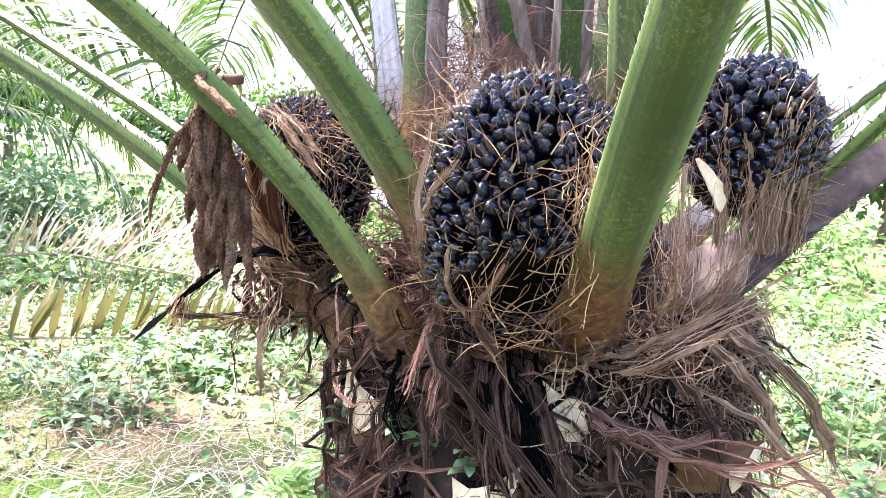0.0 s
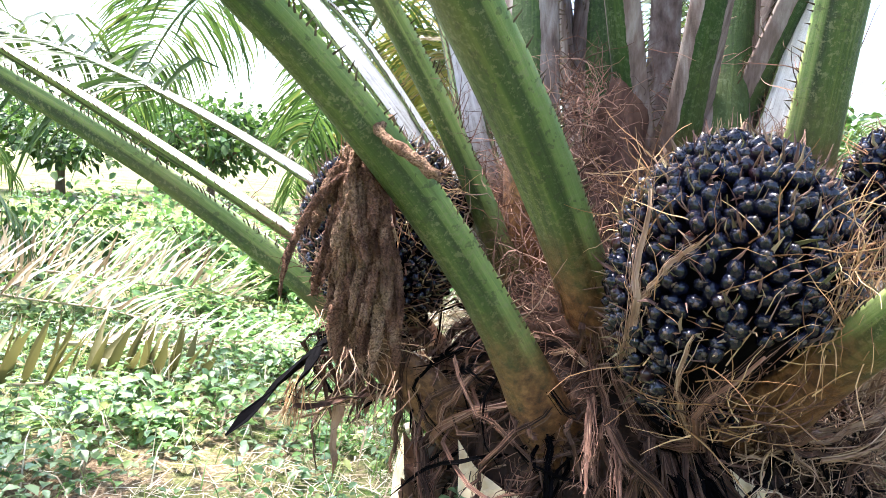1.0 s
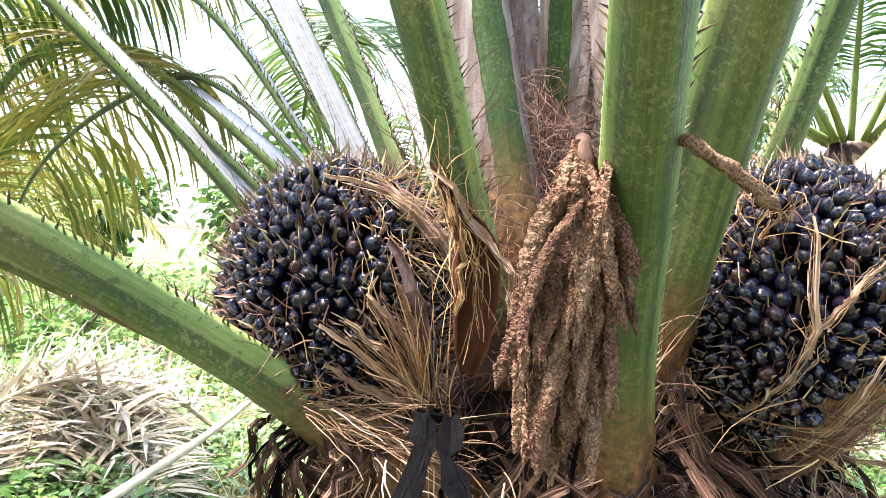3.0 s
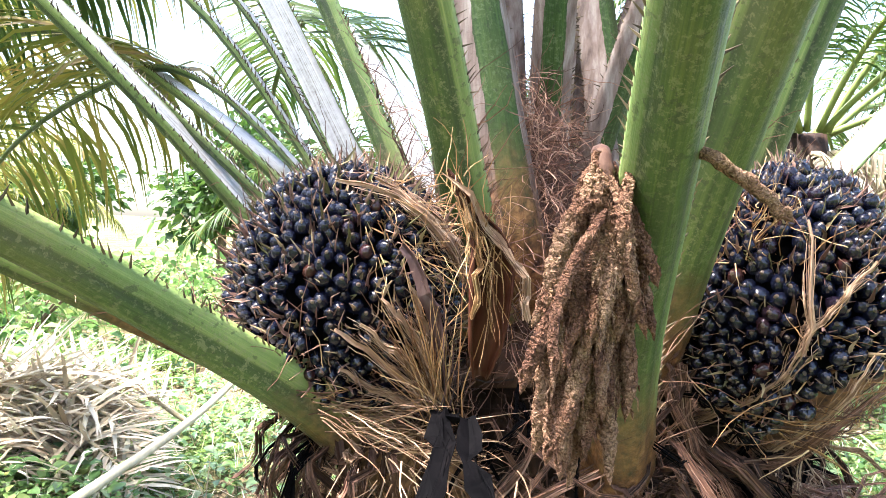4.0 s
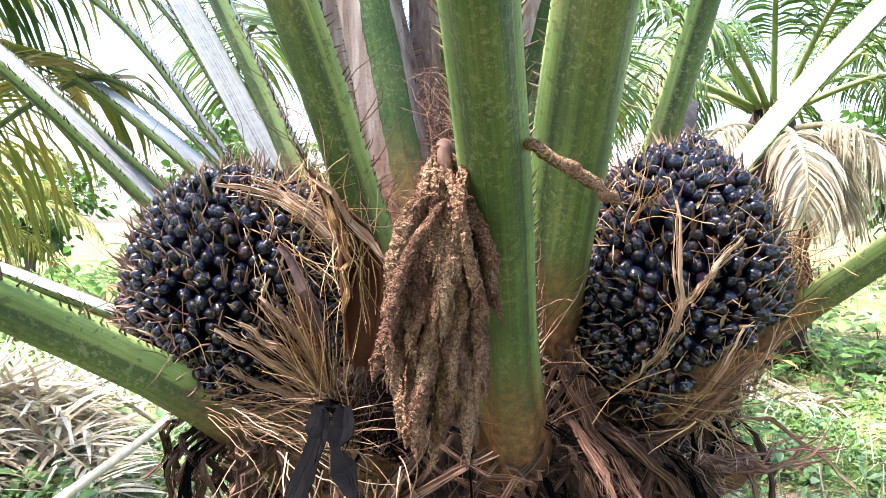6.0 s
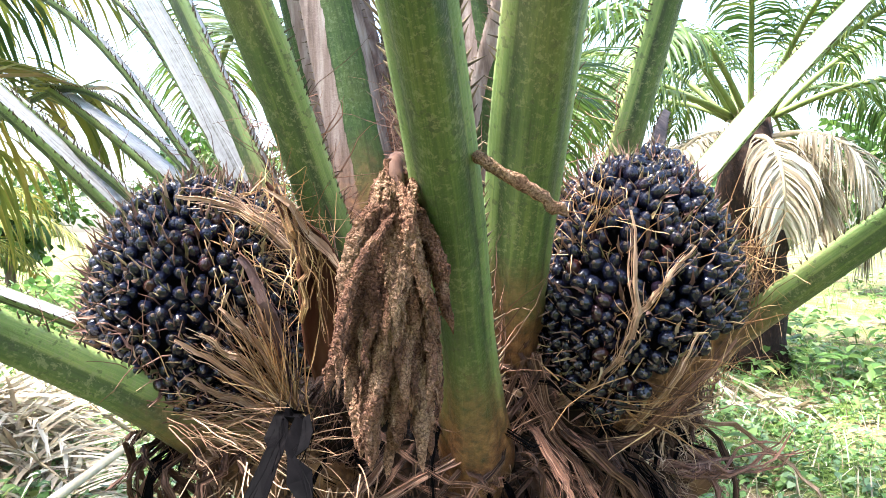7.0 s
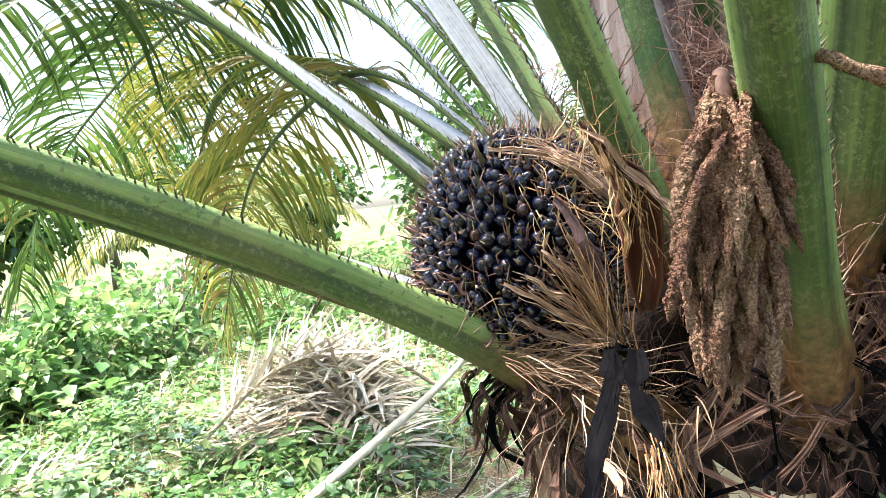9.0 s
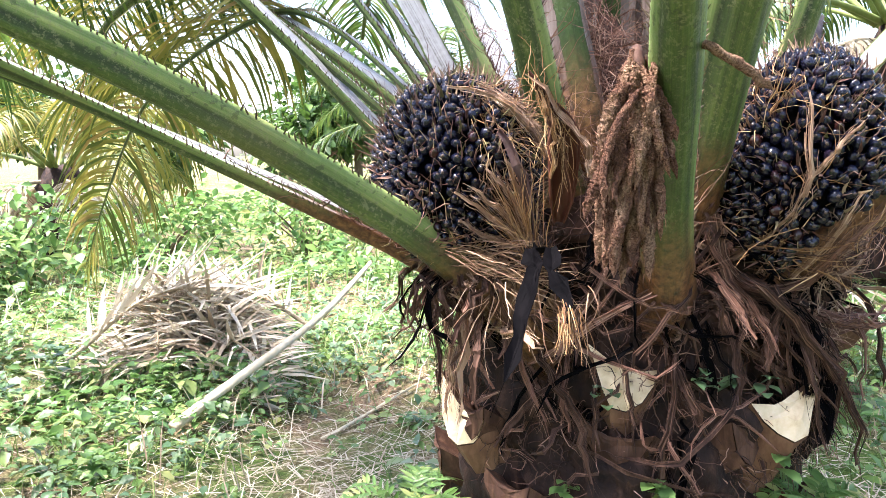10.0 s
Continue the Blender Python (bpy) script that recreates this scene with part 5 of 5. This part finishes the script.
weeds(8500, 0.75, 9, 0.18, 0.06, "weed", "low_weeds", "low bright green broad-leaved weeds")
weeds(4200, 0.9, 9, 0.26, 0.075, "weed_blue", "dull_weeds", "dull green broad-leaved weeds")
weeds(3000, 6, 24, 0.5, 0.16, "weed", "far_weeds", "tall bright green weeds further off", 0.7)


def thicket(n, x0, x1, y0, y1, high, leaf, mat, name, label):
    """Taller weeds over one stretch of ground."""
    cx, cy = rng.uniform(x0, x1, n), rng.uniform(y0, y1, n)
    keep = rng.random(n) < np.clip(0.5 + 0.6 * np.sin(cx * 2.3 + cy) * np.cos(cy * 2.9), 0.1, 1)
    cx, cy = np.repeat(cx[keep], 10), np.repeat(cy[keep], 10)
    m = len(cx)
    a = rng.uniform(0, 6.283, m)
    off = rng.uniform(0, 0.1, m)
    bx, by = cx + np.cos(a) * off, cy + np.sin(a) * off
    base = np.stack([bx, by, ground_height(bx, by) + high * rng.uniform(0.1, 1, m) * (0.6 + 0.4 * np.sin(cx * 7 + cy * 5))], 1)
    way = np.stack([np.cos(a), np.sin(a), rng.normal(0.15, 0.4, m)], 1)
    up = np.stack([rng.normal(0, 0.3, m), rng.normal(0, 0.3, m), np.ones(m)], 1)
    ln = leaf * rng.uniform(0.5, 1.5, m)
    v, t = leaf_cloud(base, way, up, ln, ln * rng.uniform(0.22, 0.4, m))
    stuff(name, v, t, MAT[mat], label, "weeds")


thicket(900, -1.6, 1.0, 2.4, 6.0, 0.32, 0.075, "weed", "tall_weeds", "tall yellow-green broad-leaved weeds")
thicket(500, 1.0, 4.5, 1.6, 6.5, 0.26, 0.07, "weed", "tall_weeds", "tall yellow-green broad-leaved weeds")
thicket(300, 1.6, 5.0, -1.5, 1.6, 0.26, 0.07, "weed", "tall_weeds", "tall yellow-green broad-leaved weeds")


def grass(n, r0, r1, tall, mat, name, label, flat=False, power=0.55, wide=0.0028):
    x, y, r = scatter(n, r0, r1, power)
    keep = rng.random(n) < (1 - 0.75 * lush(x, y) if flat else lush(x, y))
    x, y = x[keep], y[keep]
    m = len(x)
    base = np.stack([x, y, ground_height(x, y) + (rng.uniform(0.004, 0.05, m) if flat else 0)], 1)
    a = rng.uniform(0, 6.283, m)
    rise = rng.normal(0.02, 0.10, m) if flat else rng.uniform(0.7, 3.0, m)
    way = np.stack([np.cos(a), np.sin(a), rise], 1)
    v, t = blade_cloud(base, way, tall * rng.uniform(0.4, 1.3, m), wide * rng.uniform(0.6, 1.5, m), np.zeros(m) if flat else rng.uniform(0.05, 0.4, m))
    stuff(name, v, t, MAT[mat], label, "dry grass" if flat else "grass")


grass(26000, 0.8, 10, 0.24, "grass", "grass", "thin green grass between the weeds")
grass(7000, 1.7, 8, 0.34, "leaflet_dry", "dead_grass", "grey dead grass standing among the weeds", False, 0.6, 0.004)
grass(9000, 6, 26, 0.5, "grass", "far_grass", "tall green grass further off", False, 0.75, 0.008)
grass(26000, 0.6, 6, 0.22, "leaflet_dry", "dry_litter", "dry brown grass and leaf litter on bare soil", True)


# ---------- palm fronds on the ground ----------
def fallen_frond(line, label, leaf="leaflet_dry", rachis="rachis_dry", count=46, leaf_len=0.55, lift=0.5, droop=0.1, width=0.018, split=False, start=0.12, radius=0.02, twist=0.3):
    pts = bezier(line, 30)
    pts[:, 2] += ground_height(pts[:, 0], pts[:, 1])
    top = thing("fallen_frond", label, "palm frond", "fallen fronds", at=pts[0])
    inv = Matrix.Translation(-Vector(pts[0]))
    g = Geo()
    tube(g, pts, np.linspace(radius, radius * 0.25, 30), 7)
    part("rachis", g.mesh("rachis", MAT[rachis]), top).matrix_parent_inverse = inv
    if split:
        tan, wid, nor = frames_along(pts, (0, 0, 1))
        for i in range(count):
            u = start + (0.99 - start) * i / count
            j = int(u * 29)
            ln = leaf_len * (0.6 + 0.5 * math.sin(math.pi * (0.1 + 0.85 * i / count)))
            for sgn in (-1, 1):
                d = unit(wid[j] * sgn * rng.uniform(0.3, 1) + tan[j] * 0.5 + np.array([0, 0, lift + rng.normal(0, twist)]))
                q, way = [pts[j]], d
                for s in range(4):
                    way = unit(way + np.array([0, 0, -droop]) + rng.normal(0, 0.06, 3))
                    q.append(q[-1] + way * ln / 4)
                    q[-1][2] = max(q[-1][2], 0.015)
                g = Geo()
                blade(g, q, np.array([0.5, 1, 0.9, 0.55, 0.05]) * width * rng.uniform(0.8, 1.2), rng.normal(0, 0.6, 3) + (0, 0, 1), 0.3)
                part("leaflet", g.mesh("leaflet", MAT[leaf]), top).matrix_parent_inverse = inv
    else:
        g = Geo()
        leaflets(g, pts, start, count, leaf_len, droop, (0, 0, 1), lift, width, 0.5, twist)
        part("foliage", g.mesh("foliage", MAT[leaf]), top, "", "stuff").matrix_parent_inverse = inv
    return top


fallen_frond([(-4.4, 2.6, 0.10), (-3.5, 2.92, 0.10), (-2.6, 3.26, 0.12), (-1.7, 3.46, 0.10), (-1.0, 3.5, 0.06)], "withering olive-brown frond lying in the weeds", "leaflet_olive", "rachis_dry", 40, 0.46, 1.5, 0.02, 0.030, True)
fallen_frond([(-4.8, 5.2, 0.15), (-3.6, 5.5, 0.25), (-2.4, 5.4, 0.2), (-1.2, 5.0, 0.08)], "bleached dry frond lying in the weeds", "leaflet_dry", "rachis_dry", 44, 0.7, 1.0, 0.06)
fallen_frond([(-3.9, 6.6, 0.2), (-2.9, 6.5, 0.3), (-1.8, 6.3, 0.25), (-0.8, 6.2, 0.1)], "bleached dry frond lying in the weeds", "leaflet_dry", "rachis_dry", 44, 0.75, 1.2, 0.05)
fallen_frond([(-2.2, 4.3, 0.1), (-1.7, 4.5, 0.12), (-1.0, 4.6, 0.1), (-0.4, 4.55, 0.05)], "bleached dry frond lying in the weeds", "leaflet_dry", "rachis_dry", 36, 0.55, 0.5, 0.12)
# the heap of dry fronds
for i in range(12):
    x, y = 1.2 + rng.normal(0, 0.26), 3.95 + rng.normal(0, 0.28)
    a = rng.uniform(0, 6.283)
    dx, dy = math.cos(a) * 0.8, math.sin(a) * 0.8
    z = 0.05 + 0.04 * i
    fallen_frond([(x - dx, y - dy, z * 0.3 + 0.03), (x - dx * 0.35, y - dy * 0.35, z), (x + dx * 0.35, y + dy * 0.35, z), (x + dx, y + dy, z * 0.35 + 0.03)], "bleached dry frond in a heap of cut fronds", "leaflet_dry", "rachis_dry", 40, 0.55, 0.3, 0.06, 0.015, i == 11, twist=0.45)
for i in range(4):
    x, y = 4.0 + rng.normal(0, 0.5), 1.2 + rng.normal(0, 0.9)
    a = rng.uniform(0, 6.283)
    dx, dy = math.cos(a), math.sin(a)
    fallen_frond([(x - dx, y - dy, 0.05), (x, y, 0.16), (x + dx, y + dy, 0.05)], "dry brown frond on the ground", "leaflet_dry", "rachis_dry", 30, 0.5, 0.35, 0.08)

# bare stalks stripped of their leaflets
def bare_stalk(line, radius, label):
    pts = bezier(line, 20)
    pts[:, 2] += ground_height(pts[:, 0], pts[:, 1])
    g = Geo()
    tube(g, pts, np.linspace(radius, radius * 0.45, 20), 9, (0, 0, 1), 0.7)
    ob = new("fallen_stalk", g.mesh("fallen_stalk", MAT["stick"]))
    tagged(ob, label, "leaf stalk", "stripped stalks on the ground")


bare_stalk([(0.21, 2.62, 0.07), (0.76, 2.64, 0.29), (1.38, 2.65, 0.54), (1.88, 2.71, 0.74)], 0.042, "pale stripped leaf stalk lying across the weeds")
bare_stalk([(0.75, 2.0, 0.02), (1.3, 2.05, 0.03), (1.9, 2.05, 0.03)], 0.014, "thin dry stalk lying on bare soil")
bare_stalk([(-0.9, 4.6, 0.05), (0.3, 4.9, 0.05), (1.2, 5.0, 0.05)], 0.016, "thin dry stalk lying in the weeds")

# ---------- single weed plants ----------
def weed_plant(x, y, tall, leaf, n, mat="weed", label="leafy green weed with broad pointed leaves"):
    z0 = float(ground_height(np.array(x), np.array(y)))
    top = thing("weed_plant", label, "weed", "single weeds", at=(x, y, z0))
    inv = Matrix.Translation((-x, -y, -z0))
    g = Geo()
    stem = bezier([(x, y, z0 - 0.02), (x + rng.normal(0, 0.03), y + rng.normal(0, 0.03), z0 + tall * 0.5), (x + rng.normal(0, 0.06), y + rng.normal(0, 0.06), z0 + tall)], 8)
    tube(g, stem, np.linspace(0.004, 0.002, 8), 5)
    part("stem", g.mesh("stem", MAT["rachis"]), top).matrix_parent_inverse = inv
    for i in range(n):
        u = 0.25 + 0.75 * i / n
        p = stem[min(int(u * 7), 7)]
        a = i * 2.4 + rng.normal(0, 0.3)
        d = unit((math.cos(a), math.sin(a), rng.uniform(0.1, 0.7)))
        ln = leaf * rng.uniform(0.7, 1.2)
        q = [p, p + d * ln * 0.3, p + d * ln * 0.65 + (0, 0, -0.02 * ln / leaf), p + d * ln - np.array([0, 0, ln * 0.25])]
        g = Geo()
        blade(g, bezier(q, 7), ln * np.array([0.02, 0.13, 0.21, 0.24, 0.20, 0.12, 0.01]), (0, 0, 1), 0.25)
        part("leaf", g.mesh("leaf", MAT[mat]), top).matrix_parent_inverse = inv


for x, y, h, l, n in ((-1.75, 2.75, 0.30, 0.15, 12), (-2.0, 2.6, 0.26, 0.14, 10), (-1.5, 2.85, 0.24, 0.13, 10), (-2.35, 2.5, 0.28, 0.13, 10), (-1.15, 2.6, 0.16, 0.09, 9), (-2.6, 2.2, 0.22, 0.12, 9),
                      (1.2, 3.0, 0.22, 0.12, 9), (1.7, 2.9, 0.2, 0.11, 9), (0.2, 3.9, 0.35, 0.15, 12), (-0.3, 4.2, 0.4, 0.16, 12), (0.9, 4.4, 0.3, 0.13, 10), (0.55, 3.1, 0.2, 0.10, 9),
                      (3.0, 0.4, 0.35, 0.15, 12), (3.3, 0.9, 0.4, 0.16, 12), (2.8, -0.3, 0.3, 0.13, 10), (3.6, -0.1, 0.5, 0.17, 14), (2.4, 0.6, 0.22, 0.12, 9)):
    weed_plant(x, y, h, l, n, "weed" if rng.random() < 0.7 else "weed_blue")


# small greenery rooted on the trunk
def tuft(x, y, z, n, leaf, mat, name, label):
    top = thing(name, label, "small plant", "greenery on the trunk", at=(x, y, z))
    o = outward((x, y, z))
    for i in range(n):
        a = rng.uniform(-1.5, 1.5)
        d = unit(np.array([o[0] * math.cos(a) - o[1] * math.sin(a), o[0] * math.sin(a) + o[1] * math.cos(a), rng.uniform(-0.1, 0.9)]))
        p = np.array([x, y, z]) + rng.normal(0, 0.012, 3)
        ln = leaf * rng.uniform(0.6, 1.3)
        g = Geo()
        blade(g, bezier([p - d * 0.02, p + d * ln * 0.5, p + d * ln - np.array([0, 0, ln * 0.3])], 6), ln * np.array([0.03, 0.2, 0.3, 0.32, 0.2, 0.02]), (0, 0, 1), 0.2)
        part("leaf", g.mesh("leaf", MAT[mat]), top).matrix_parent_inverse = Matrix.Translation((-x, -y, -z))


for a, z, n, l in ((232, 1.00, 7, 0.035), (200, 0.98, 9, 0.04), (225, 1.02, 8, 0.04), (245, 0.98, 6, 0.035), (190, 0.72, 8, 0.05), (215, 0.74, 8, 0.05), (250, 0.78, 8, 0.05), (285, 0.82, 7, 0.045), (300, 0.9, 6, 0.04), (205, 0.62, 9, 0.06)):
    q = around(math.radians(a), 0.53, z)
    tuft(q[0], q[1], q[2], n, l, "weed" if l > 0.045 else "weed_blue", "seedling", "small green seedling rooted on the trunk")


def fern(x, y, z, n, ln, label):
    top = thing("fern", label, "fern", "ferns by the trunk", at=(x, y, z))
    for i in range(n):
        a = 6.283 * i / n + rng.normal(0, 0.3)
        d = np.array([math.cos(a), math.sin(a), 0])
        p = np.array([x, y, z])
        pts = bezier([p, p + d * ln * 0.3 + (0, 0, ln * 0.45), p + d * ln * 0.7 + (0, 0, ln * 0.5), p + d * ln + (0, 0, ln * 0.2)], 14)
        g = Geo()
        tube(g, pts, np.linspace(0.002, 0.0008, 14), 4)
        leaflets(g, pts, 0.12, 15, 0.05, 0.03, (0, 0, 1), 0.1, 0.007, 0.3, 0.1)
        part("fern_leaf", g.mesh("fern_leaf", MAT["weed"]), top).matrix_parent_inverse = Matrix.Translation((-x, -y, -z))


fern(-0.30, 0.42, 0.42, 9, 0.24, "bright green fern at the foot of the trunk")
fern(-0.42, 0.22, 0.46, 8, 0.2, "bright green fern at the foot of the trunk")
fern(0.10, -0.60, 0.62, 6, 0.14, "small fern rooted on the trunk")
fern(0.62, -0.55, 0.72, 6, 0.16, "small fern rooted on the trunk")


# ---------- further off: palms, shrubs, trees ----------
def far_palm(x, y, trunk_h, fronds, label, leaf="leaflet", droopy=0.35, seed=1, dead=4, length=3.6):
    top = thing("oil_palm", label, "palm tree", "palms further off", at=(x, y, 0))
    inv = Matrix.Translation((-x, -y, 0))
    g = Geo()
    zs = np.linspace(-0.1, trunk_h, 14)
    tube(g, [(x, y, z) for z in zs], np.interp(zs, [0, trunk_h * 0.8, trunk_h], [0.42, 0.38, 0.2]), 18, (1, 0, 0))
    for p in g.v[0]:
        p += np.array(noise.noise_vector(Vector(p) * 5)) * 0.08
    part("trunk", g.mesh("trunk", MAT["trunk"]), top).matrix_parent_inverse = inv
    for i in range(fronds + dead):
        a = i * 2.399 + rng.normal(0, 0.15)
        gone = i >= fronds
        pitch = rng.uniform(-0.2, 0.2) if gone else 0.35 + 0.9 * (i / fronds)
        b = np.array([x + 0.25 * math.cos(a), y + 0.25 * math.sin(a), trunk_h - (0.25 if gone else 0.0)])
        pts, p = [b], b.copy()
        ln = length * rng.uniform(0.85, 1.1) * (0.5 if gone else 1)
        for s in range(25):
            ang = pitch - (1.9 if gone else 1.6) * ((s + 1) / 25) ** 1.4
            p = p + ln / 25 * np.array([math.cos(a) * math.cos(ang), math.sin(a) * math.cos(ang), math.sin(ang)])
            p[2] = max(p[2], 0.06)
            pts.append(p)
        pts = np.array(pts)
        g = Geo()
        tube(g, pts, np.linspace(0.04, 0.008, 26), 6)
        fr = part("leaf_stalk", g.mesh("leaf_stalk", MAT["rachis_dry" if gone else "rachis"]), top)
        fr.matrix_parent_inverse = inv
        g = Geo()
        leaflets(g, pts, 0.22, 70, 0.62, droopy, (0, 0, 1), 0.1, 0.016)
        part("foliage", g.mesh("foliage", MAT["leaflet_dry" if gone else leaf]), fr, "", "stuff")


far_palm(7.6, 0.2, 2.9, 18, "neighbouring oil palm with dead brown fronds hanging below", "leaflet", 0.55, dead=9, length=3.7)
far_palm(-6.2, 5.8, 1.6, 14, "neighbouring oil palm with drooping green fronds", "leaflet", 0.45, dead=5)
far_palm(3.6, 11.5, 1.4, 13, "neighbouring oil palm far behind the weeds", "leaflet_yellow", 0.4, dead=5, length=3.2)
far_palm(9.5, 7.5, 1.8, 13, "neighbouring oil palm far behind the weeds", "leaflet", 0.4, dead=5)
far_palm(3.5, -6.5, 1.6, 13, "neighbouring oil palm standing in grass", "leaflet", 0.4, dead=3)


def leaf_ball(n, centre, radii, leaf, mat, clumps=14):
    """Leaves gathered in clumps, with gaps."""
    c = np.asarray(centre, float)
    k = rng.normal(0, 1, (clumps, 3))
    k = c + k / np.linalg.norm(k, axis=1)[:, None] * radii * rng.uniform(0.35, 0.95, (clumps, 1))
    idx = rng.integers(clumps, size=n)
    p = k[idx] + rng.normal(0, 1, (n, 3)) * np.asarray(radii) * 0.22
    p[:, 2] = np.maximum(p[:, 2], 0.05)
    way = p - c + rng.normal(0, 0.6, (n, 3)) * np.mean(radii)
    up = rng.normal(0, 0.5, (n, 3)) + (0, 0, 1)
    ln = leaf * rng.uniform(0.6, 1.4, n)
    v, t = leaf_cloud(p, way, up, ln, ln * 0.3)
    return mesh_from_arrays("leaves", v, t, mat), k


def shrub(x, y, size, tall, mat, label, n=900, leaf=0.1):
    top = thing("shrub", label, "shrub", "shrubs further off", at=(x, y, 0))
    inv = Matrix.Translation((-x, -y, 0))
    me, k = leaf_ball(n, (x, y, tall * 0.5), (size, size, tall * 0.55), leaf, mat)
    g = Geo()
    for q in k:
        tube(g, bezier([(x, y, -0.05), ((x + q[0]) / 2, (y + q[1]) / 2, q[2] * 0.6), q], 6), np.linspace(0.02, 0.006, 6), 5)
    part("brushwood", g.mesh("brushwood", MAT["wood"]), top, "", "stuff").matrix_parent_inverse = inv
    part("leaf_mass", me, top, "", "stuff").matrix_parent_inverse = inv


for x, y, s, h, m, lf in ((-4.6, 7.6, 0.9, 1.3, "weed_blue", 0.11), (-3.4, 8.6, 1.0, 1.2, "tree_leaf", 0.11), (-5.8, 8.8, 1.2, 1.8, "tree_leaf", 0.12), (-1.6, 9.2, 1.0, 1.1, "weed", 0.12), (0.4, 7.6, 0.8, 1.0, "weed", 0.13),
                          (1.5, 8.4, 1.0, 1.2, "weed", 0.13), (-0.4, 6.9, 0.6, 0.8, "weed", 0.12), (3.3, 8.2, 1.2, 1.1, "weed", 0.12), (5.5, 7.5, 1.2, 1.2, "weed", 0.12), (6.3, 3.6, 1.0, 1.1, "weed", 0.13),
                          (5.2, 1.6, 0.8, 0.8, "weed", 0.12), (7.8, 1.5, 1.2, 2.0, "weed", 0.16), (6.0, -3.0, 1.0, 1.2, "weed", 0.12), (8.5, -3.5, 1.4, 2.2, "tree_leaf", 0.14), (3.0, -3.2, 0.7, 0.6, "weed", 0.1), (-7.5, 6.8, 1.3, 2.0, "tree_leaf", 0.12)):
    shrub(x, y, s, h, MAT[m], "bright green shrub among tall weeds" if m == "weed" else "dark green shrub among tall weeds", 1100, lf)


def tree(x, y, tall, spread, label):
    top = thing("tree", label, "tree", "trees on the horizon", at=(x, y, 0))
    inv = Matrix.Translation((-x, -y, 0))
    me, k = leaf_ball(2200, (x, y, tall * 0.66), (spread, spread, tall * 0.34), 0.26, MAT["tree_leaf"], 22)
    g = Geo()
    tube(g, [(x, y, z) for z in np.linspace(-0.1, tall * 0.75, 8)], np.linspace(0.16, 0.05, 8), 9, (1, 0, 0))
    part("trunk", g.mesh("trunk", MAT["wood"]), top).matrix_parent_inverse = inv
    for q in k[:10]:
        g = Geo()
        tube(g, bezier([(x, y, tall * 0.35), ((x + q[0]) / 2, (y + q[1]) / 2, (tall * 0.4 + q[2]) / 2), q], 6), np.linspace(0.05, 0.012, 6), 6)
        part("limb", g.mesh("limb", MAT["wood"]), top).matrix_parent_inverse = inv
    part("crown", me, top, "", "stuff").matrix_parent_inverse = inv


for i in range(26):
    a = math.radians(-35 + 200 * i / 25 + rng.uniform(-3, 3))
    d = rng.uniform(17, 27)
    tree(d * math.cos(a), d * math.sin(a), rng.uniform(2.8, 4.6) * (1.25 if a < 0.4 else 1.0), rng.uniform(1.6, 2.8), "green tree in the hazy distance")
